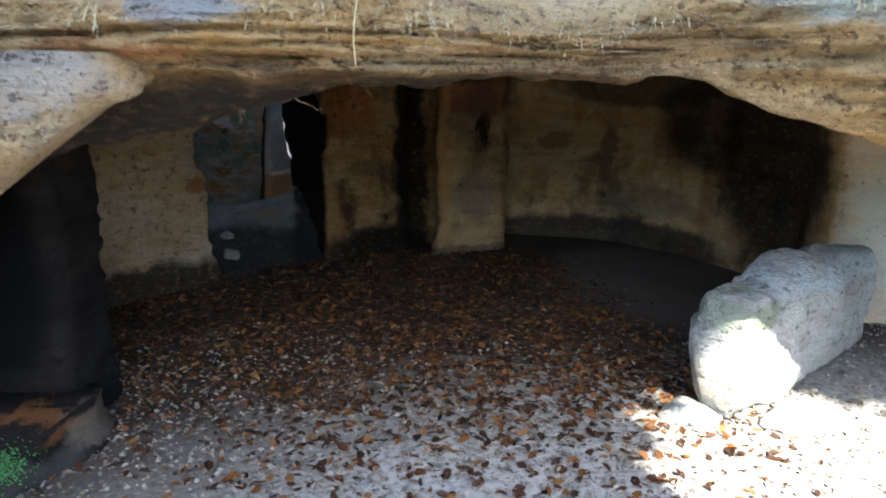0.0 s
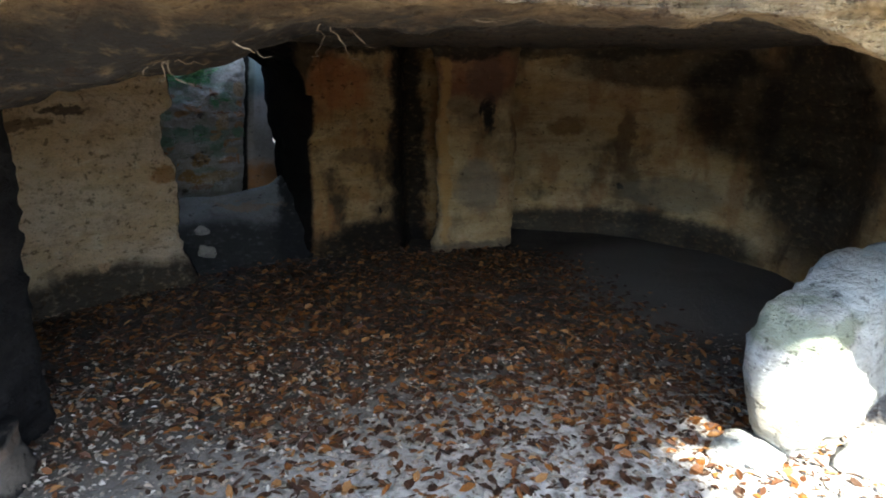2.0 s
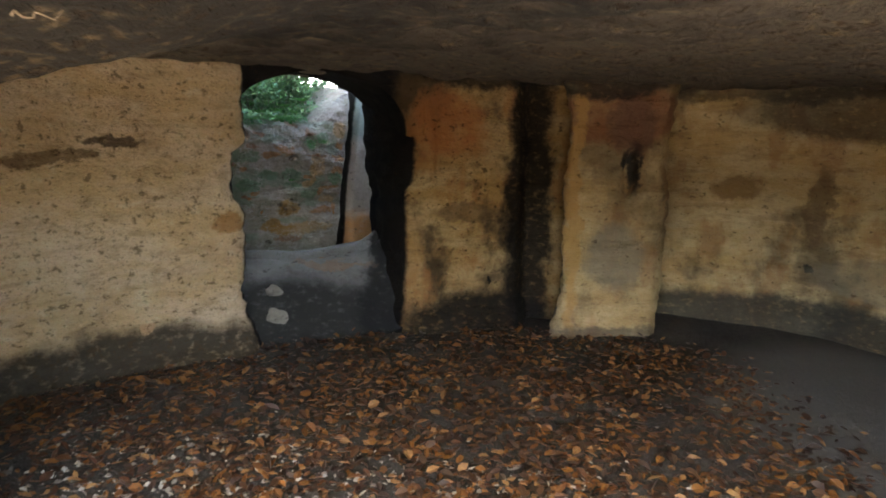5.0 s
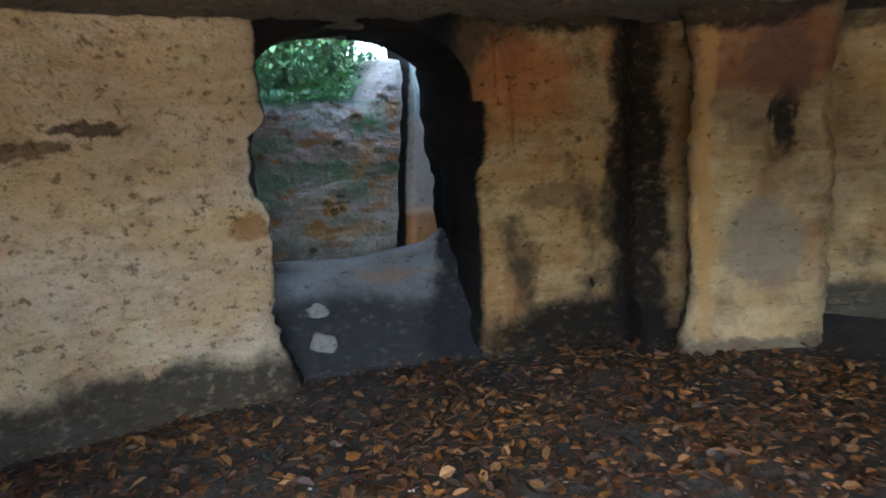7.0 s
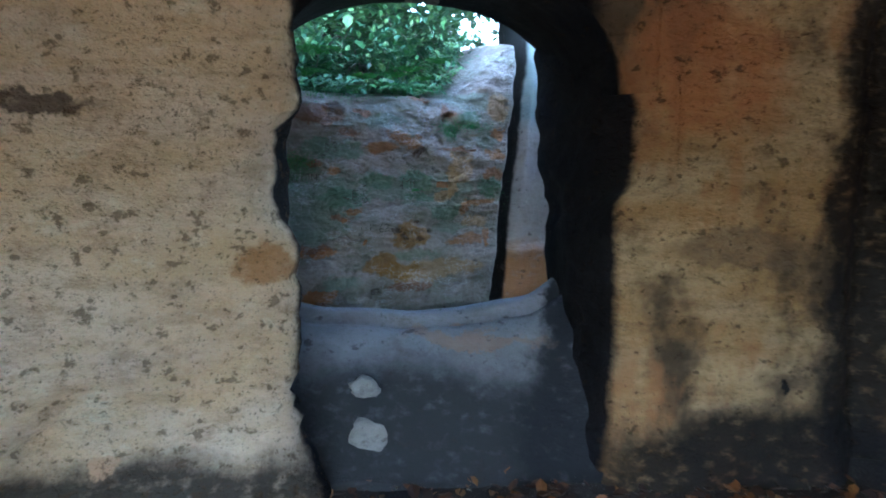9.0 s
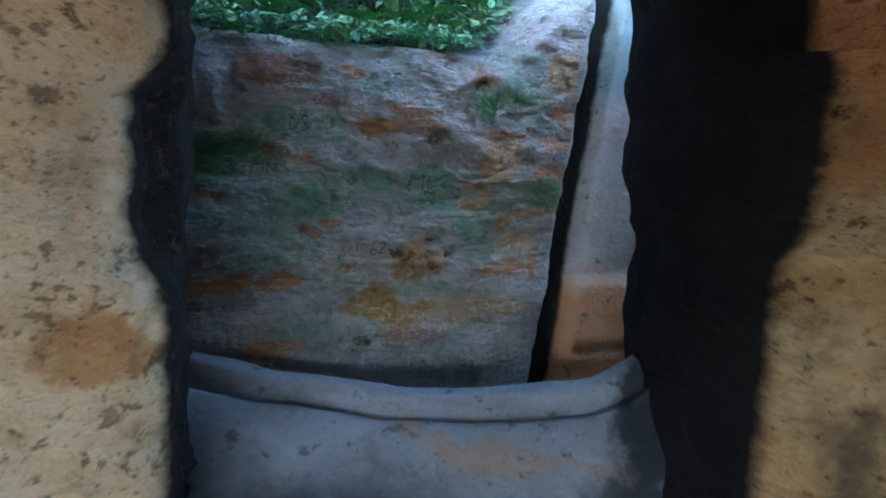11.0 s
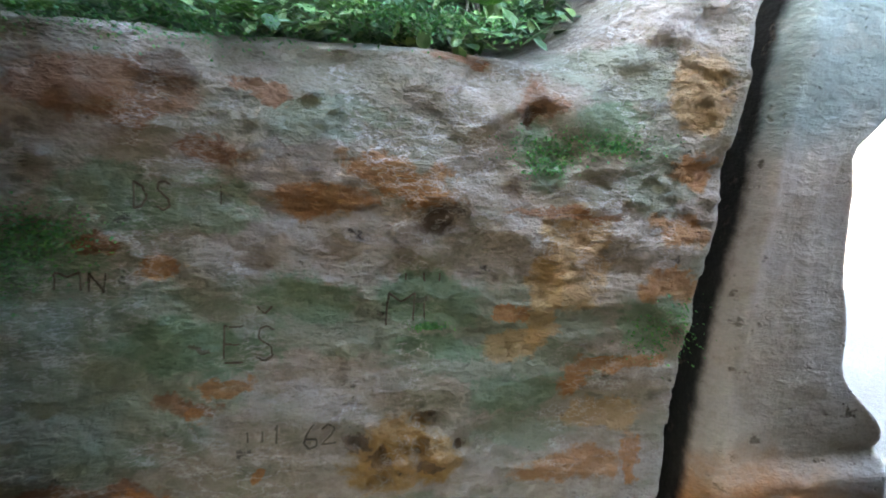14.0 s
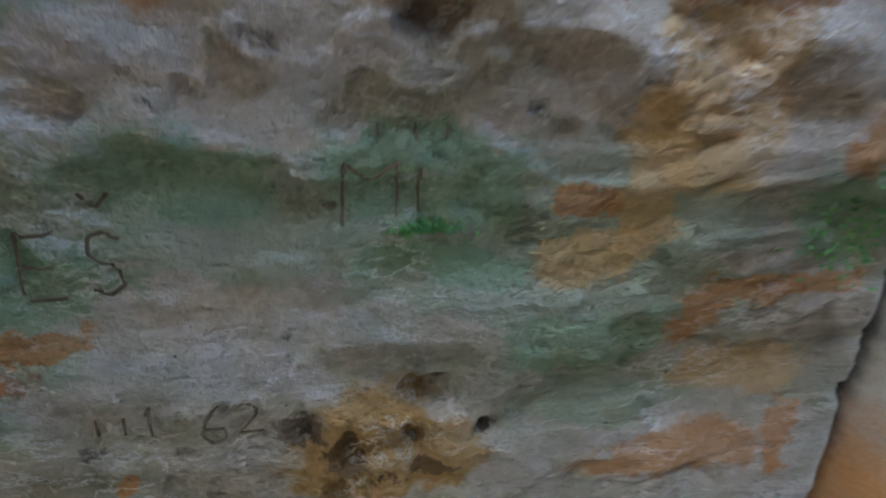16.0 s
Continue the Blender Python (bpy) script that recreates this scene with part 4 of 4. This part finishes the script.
for _ in range(9000):
    u, v = rng.uniform(-3.2, 1.1), rng.random() ** 1.6
    p = Vector(bank_point(u, v)) + Vector((0, rng.uniform(0, 0.25) if v < 0.02 else 0, rng.uniform(0, 0.06)))
    add_leaf(verts, faces, p, rng.uniform(0.03, 0.07), any_way(0.5), Vector((0, 0.4, 1)), 0.1, 0.7)
for _ in range(9000):
    u, y = rng.uniform(-1.6, 0.80), 0.02 - 0.55 * rng.random() ** 0.7
    if fbm((u, y, 12), 5.0, 2) < -0.05 and y > -0.2:
        continue
    p = Vector((u, y, top_z(u) + 0.055 + rng.uniform(0, 0.05) - 0.03 * (y > -0.08)))
    add_leaf(verts, faces, p, rng.uniform(0.02, 0.05), any_way(0.5), Vector((0, 0.4, 1)), 0.1, 0.6)
ivy = leaf_object("ground_cover", verts, faces, m_foliage)
ivy.matrix_world = GORGE
tagged(ivy, "low green leaves covering the bank", "undergrowth", kind="stuff")

# unseen beech added behind the walker: its crown blocks all but one sun shaft
gap_side = SUN_WAY.cross(Vector((0, 0, 1))).normalized()
gap_up = gap_side.cross(SUN_WAY)
spots = []
for i in range(20):
    for j in range(6):
        gx, gy = -4.9 + 0.54 * i + rng.uniform(-0.1, 0.1), 2.95 + 0.40 * j + rng.uniform(-0.08, 0.08)
        if 1.25 < gx < 2.25 and gy < 4.2 or 0.8 < gx < 2.8 and gy < 3.85:
            continue
        spots.append((Vector((gx, gy, 0)) - SUN_WAY * rng.uniform(12.2, 13.6), (0.42, 0.42, 0.34)))
tree((5.6, -3.6, 0), 10.5, (-2.0, -0.6), spots, 420, 0.20, "tall unseen leafy beech added to shade the cave mouth")

# second unseen beech, added to keep the sun off gorge and bank
over = Vector((-2.6, 8.4, 2.0)) - SUN_WAY * 12
spots = [(over, (0.7, 0.7, 0.5))]
for r, count in ((0.55, 5), (1.1, 8), (1.65, 10), (2.2, 13), (3.3, 19)):
    for k in range(count):
        a = 2 * math.pi * k / count + r
        spots.append((over + (gap_side * math.cos(a) + gap_up * math.sin(a)) * r, (0.65, 0.65, 0.5)))
tree((-5.6, 1.0, 0), 11.5, (3.6, 0.4), spots, 480, 0.26, "tall unseen leafy beech added to shade the gorge")

# ---- closing rocks ----
for name, loop, h in (("wall_rear", [(-6, -5), (7, -5), (7, -6), (-6, -6)][::-1], 2.6),
                      ("wall_side_west", [(-6, -5), (-5, -5), (-4.3, 2.4), (-6, 3)], 3.0),
                      ("wall_side_east", [(6.4, -5), (8, -5), (8, 4.4), (6.4, 4.4)], 2.6)):
    ob = link_mesh(name, mass_mesh(loop if name != "wall_rear" else [(-6, -6), (7, -6), (7, -5), (-6, -5)], -0.3, h, 0.25, 0.2), m_cliff)
    tagged(ob, "plain grey sandstone gorge side", "rock wall", kind="structure")

# ---- the boulder seat at the mouth ----
def log_rock(name, axis, radii, mat, label, amp=0.048, n=84, m=56):
    """A long weathered boulder: oval cross-sections along a bent axis."""
    bm = bmesh.new()
    rings = []
    pts = [Vector(p) for p in axis]
    for j in range(n + 1):
        t = j / n
        f = t * (len(pts) - 1)
        i = min(int(f), len(pts) - 2)
        w = smooth(f - i, 0, 1) * 0.4 + (f - i) * 0.6
        c = pts[i].lerp(pts[i + 1], w)
        r = [a + (b - a) * w for a, b in zip(radii[i], radii[i + 1])]
        ahead = (pts[i + 1] - pts[i]).normalized()
        side = ahead.cross(Vector((0, 0, 1))).normalized()
        taper = min(1.0, 0.30 + 0.72 * math.sqrt(max(0.0, min(t, 1 - t) / 0.10))) if min(t, 1 - t) < 0.10 else 1.0
        ring = []
        for k in range(m):
            a = 2 * math.pi * k / m
            ca, sa = math.cos(a), math.sin(a)
            ca, sa = math.copysign(abs(ca) ** 0.52, ca), math.copysign(abs(sa) ** 0.52, sa)
            under = 1.0 - 0.30 * max(0.0, -sa) * smooth(t, 0.5, 0.1)
            dip = 0.10 * math.exp(-((t - 0.36) / 0.05) ** 2) + 0.05 * math.exp(-((t - 0.7) / 0.06) ** 2)
            p = c + side * ca * r[0] * taper * under + Vector((0, 0, 1)) * sa * r[1] * taper * (1 - dip * (sa > 0))
            d = (p - c).normalized()
            ring.append(bm.verts.new(p + d * (amp * fbm(p, 2.6, 3) + amp * 0.5 * fbm((p.x, p.y, p.z * 3), 5.0, 3) + amp * 0.12 * fbm(p, 22.0, 2))))
        rings.append(ring)
    for s, e in zip(rings, rings[1:]):
        for k in range(m):
            bm.faces.new((s[k], s[(k + 1) % m], e[(k + 1) % m], e[k]))
    bm.faces.new(rings[0][::-1])
    bm.faces.new(rings[-1])
    bmesh.ops.recalc_face_normals(bm, faces=bm.faces)
    return tagged(link_mesh(name, bm, mat), label, "boulder")


log_rock("boulder", [(1.47, 3.42, 0.36), (1.80, 3.72, 0.37), (2.3, 4.15, 0.40), (3.05, 4.80, 0.36)],
         [(0.20, 0.36), (0.20, 0.38), (0.22, 0.40), (0.20, 0.36)], m_bench, "long pale lichened boulder lying at the cave mouth")


def stone(at, size, mat, label):
    bm = bmesh.new()
    bmesh.ops.create_icosphere(bm, subdivisions=3, radius=1)
    seed = Vector((rng.uniform(0, 50), 0, 0))
    for v in bm.verts:
        p = v.co * (1 + 0.35 * noise.noise(v.co * 1.3 + seed) + 0.12 * noise.noise(v.co * 3.5 + seed))
        v.co = Vector((p.x * size[0], p.y * size[1], max(p.z, -0.6) * size[2]))
    ob = link_mesh("stone", bm, mat)
    ob.matrix_world = Matrix.Translation(at) @ Matrix.Rotation(rng.uniform(-0.4, 0.4), 4, "Z")
    return tagged(ob, label, "stone")


stone((1.40, 3.48, 0.02), (0.15, 0.13, 0.07), m_bench, "flat pale stone at the boulder's foot")
stone((2.02, 3.42, 0.02), (0.24, 0.14, 0.06), m_bench, "low pale stone half sunk in the gravel")
stone((-2.14, 6.58, 0.14), (0.09, 0.07, 0.08), m_cliff, "pale broken stone against the door sill")
stone((-2.17, 6.60, 0.34), (0.07, 0.05, 0.045), m_cliff, "small pale stone wedged beside the door jamb")
stone((-2.60, 5.84, 0.14), (0.07, 0.06, 0.04), m_left, "small orange stone at the wall foot")

verts, faces = [], []
for _ in range(1500):
    p = Vector((-1.98 + rng.gauss(0, 0.07), 2.62 + rng.gauss(0, 0.07), 0.20 + rng.gauss(0, 0.035)))
    add_leaf(verts, faces, p, rng.uniform(0.008, 0.018), any_way(), Vector((0, 0, 1)), 0.2, 0.5)
tagged(leaf_object("moss", verts, faces, m_moss), "green moss cushion on the low rock ledge", "moss", kind="stuff")

# ---- litter ----
def scatter(name, mat, n, place, sizes, label, flat=0.35, narrow=0.6):
    verts, faces = [], []
    for _ in range(n):
        xy = place()
        if xy is None:
            continue
        x, y = xy
        up = Vector((rng.gauss(0, flat), rng.gauss(0, flat), 1)).normalized()
        turn = rng.uniform(0, 2 * math.pi)
        way = Vector((math.cos(turn), math.sin(turn), rng.gauss(0, 0.25))).normalized()
        add_leaf(verts, faces, Vector((x, y, ground_z(x, y) + rng.uniform(0.002, 0.014))), rng.uniform(*sizes), way, up, rng.uniform(-0.1, 0.3), narrow * rng.uniform(0.6, 1.2))
    return tagged(leaf_object(name, verts, faces, mat), label, "leaves", kind="stuff")


def in_cave():
    x, y = rng.uniform(-3.2, 2.2), rng.uniform(2.6, 7.5)
    edge = 0.9 + 0.25 * (7.2 - y)
    thick = smooth(x, edge + 0.5, edge - 0.5) * (0.12 + 0.88 * smooth(y, 2.6, 4.3)) * smooth(y, 7.6, 6.9)
    thick *= 0.55 + 0.9 * max(0, fbm((x, y, 6), 1.1, 2) + 0.3)
    return (x, y) if rng.random() < thick else None


def at_mouth():
    x, y = rng.uniform(-2.4, 4.5), rng.uniform(-0.5, 5.0)
    thick = smooth(y, 4.8, 3.0) + 0.3
    return (x, y) if rng.random() < thick else None


scatter("leaf_litter", m_litter, 27000, in_cave, (0.035, 0.08), "brown and orange beech leaves covering the cave floor")
scatter("leaf_crumbs", m_chips, 26000, at_mouth, (0.015, 0.045), "pale bleached leaf crumbs and chips on the ground", 0.3, 0.55)
scatter("leaf_crumbs", m_chips, 1800, in_cave, (0.012, 0.03), "pale leaf crumbs among the brown leaves", 0.3, 0.5)


def gravel():
    bm_v, bm_f = [], []
    for _ in range(5000):
        x, y = rng.uniform(-2.2, 4.5), rng.uniform(0.5, 4.8)
        s = rng.uniform(0.006, 0.02)
        z = ground_z(x, y)
        i = len(bm_v)
        t = rng.uniform(0, 6.28)
        for k in range(5):
            a = t + k * 1.2566
            bm_v.append((x + s * math.cos(a) * rng.uniform(0.7, 1.2), y + s * math.sin(a), z + s * 0.1))
        bm_v.append((x, y, z + s * 0.9))
        bm_f.extend((i + k, i + (k + 1) % 5, i + 5) for k in range(5))
    return tagged(leaf_object("gravel", bm_v, bm_f, m_chips), "loose pale gravel at the cave mouth", "gravel", kind="stuff")


gravel()

# cones lying by the boulder
def cone(at, size):
    verts, faces = [], []
    for k in range(40):
        t = k / 40
        a = k * 2.4
        out = Vector((math.cos(a), math.sin(a), 0.3))
        p = Vector((0, 0, (t - 0.5) * size * 1.2)) + out * size * 0.2 * math.sin(math.pi * (0.15 + 0.8 * t))
        add_leaf(verts, faces, p, size * 0.32, out.normalized(), Vector((0, 0, 1)), 0.2, 0.8)
    ob = leaf_object("pine_cone", verts, faces, m_bark)
    ob.matrix_world = Matrix.Translation(at) @ Matrix.Rotation(1.45, 4, "X") @ Matrix.Rotation(rng.uniform(0, 3), 4, "Y")
    return tagged(ob, "small dark cone lying on gravel", "cone", "cones by the boulder")


for x, y in ((2.05, 3.55), (2.25, 3.75), (2.42, 3.62), (2.55, 3.98), (2.70, 3.90), (2.85, 4.25), (2.48, 3.45), (1.93, 3.30), (2.9, 4.05), (3.05, 4.3)):
    cone((x, y, ground_z(x, y) + 0.02), 0.05)

# ---- roots and dry grass on the overhang ----
def root_thing(start, ways, length, thick):
    bm = bmesh.new()
    for way in ways:
        pts = [Vector(start)]
        for i in range(9):
            pts.append(pts[-1] + (Vector(way) + any_way() * 0.6).normalized() * length / 9)
        tube_mesh(pts, [thick * (1 - 0.85 * i / 9) for i in range(10)], 5, bm)
    return tagged(link_mesh("root", bm, m_root), "thin pale root hanging below the overhang", "root", "roots under the overhang")


def roof_at(x, s):
    return Vector(roof_point(x, s))


for x, s, ways, length in ((-0.78, 0.90, [(0.5, -0.2, -0.35), (-0.4, -0.2, -0.3), (0.1, 0, -0.4)], 0.26), (-0.55, 0.93, [(0.8, -0.2, -0.15), (-0.6, 0, -0.2)], 0.24),
                           (-0.36, 0.88, [(0.9, 0, -0.3), (0.4, 0.3, -0.4), (-0.5, 0, -0.15)], 0.34), (-0.9, 0.84, [(0.8, 0, -0.1)], 0.25), (0.1, 0.92, [(1, 0, -0.1)], 0.2)):
    root_thing(roof_at(x, s), ways, length * 0.6, 0.0032)
twig_top = roof_at(-0.262, 2.0) + Vector((0, -0.03, 0.05))
twig = tube_mesh([twig_top + Vector((0.004 * math.sin(i), -0.006 * i, -0.035 * i)) for i in range(8)], [0.0028] * 8, 5)
tagged(link_mesh("twig", twig, m_straw), "straight dry stalk hanging over the lip", "twig")


def grass(x, n, label="tuft of dry straw grass on the overhang"):
    verts, faces = [], []
    base = roof_at(x, 2.0)
    for _ in range(n):
        p = base + Vector((rng.gauss(0, 0.09), rng.gauss(0.02, 0.03), rng.gauss(0, 0.015)))
        way = Vector((rng.gauss(0, 0.6), -0.7, rng.gauss(0.1, 0.5))).normalized()
        for i in range(4):
            add_leaf(verts, faces, p, 0.035, way, Vector((0, 0.3, 1)), 0.05, 0.10)
            p = p + way * 0.030
            way = (way + Vector((0, -0.05, -0.38))).normalized()
    return tagged(leaf_object("grass_tuft", verts, faces, m_straw), label, "grass", "dry grass on the overhang", "stuff")


for x, n in ((-1.0, 26), (-0.62, 40), (-0.35, 46), (-0.1, 44), (0.2, 40), (0.5, 50), (0.8, 40), (1.15, 60), (1.5, 60), (1.75, 70), (2.1, 50)):
    grass(x, n)
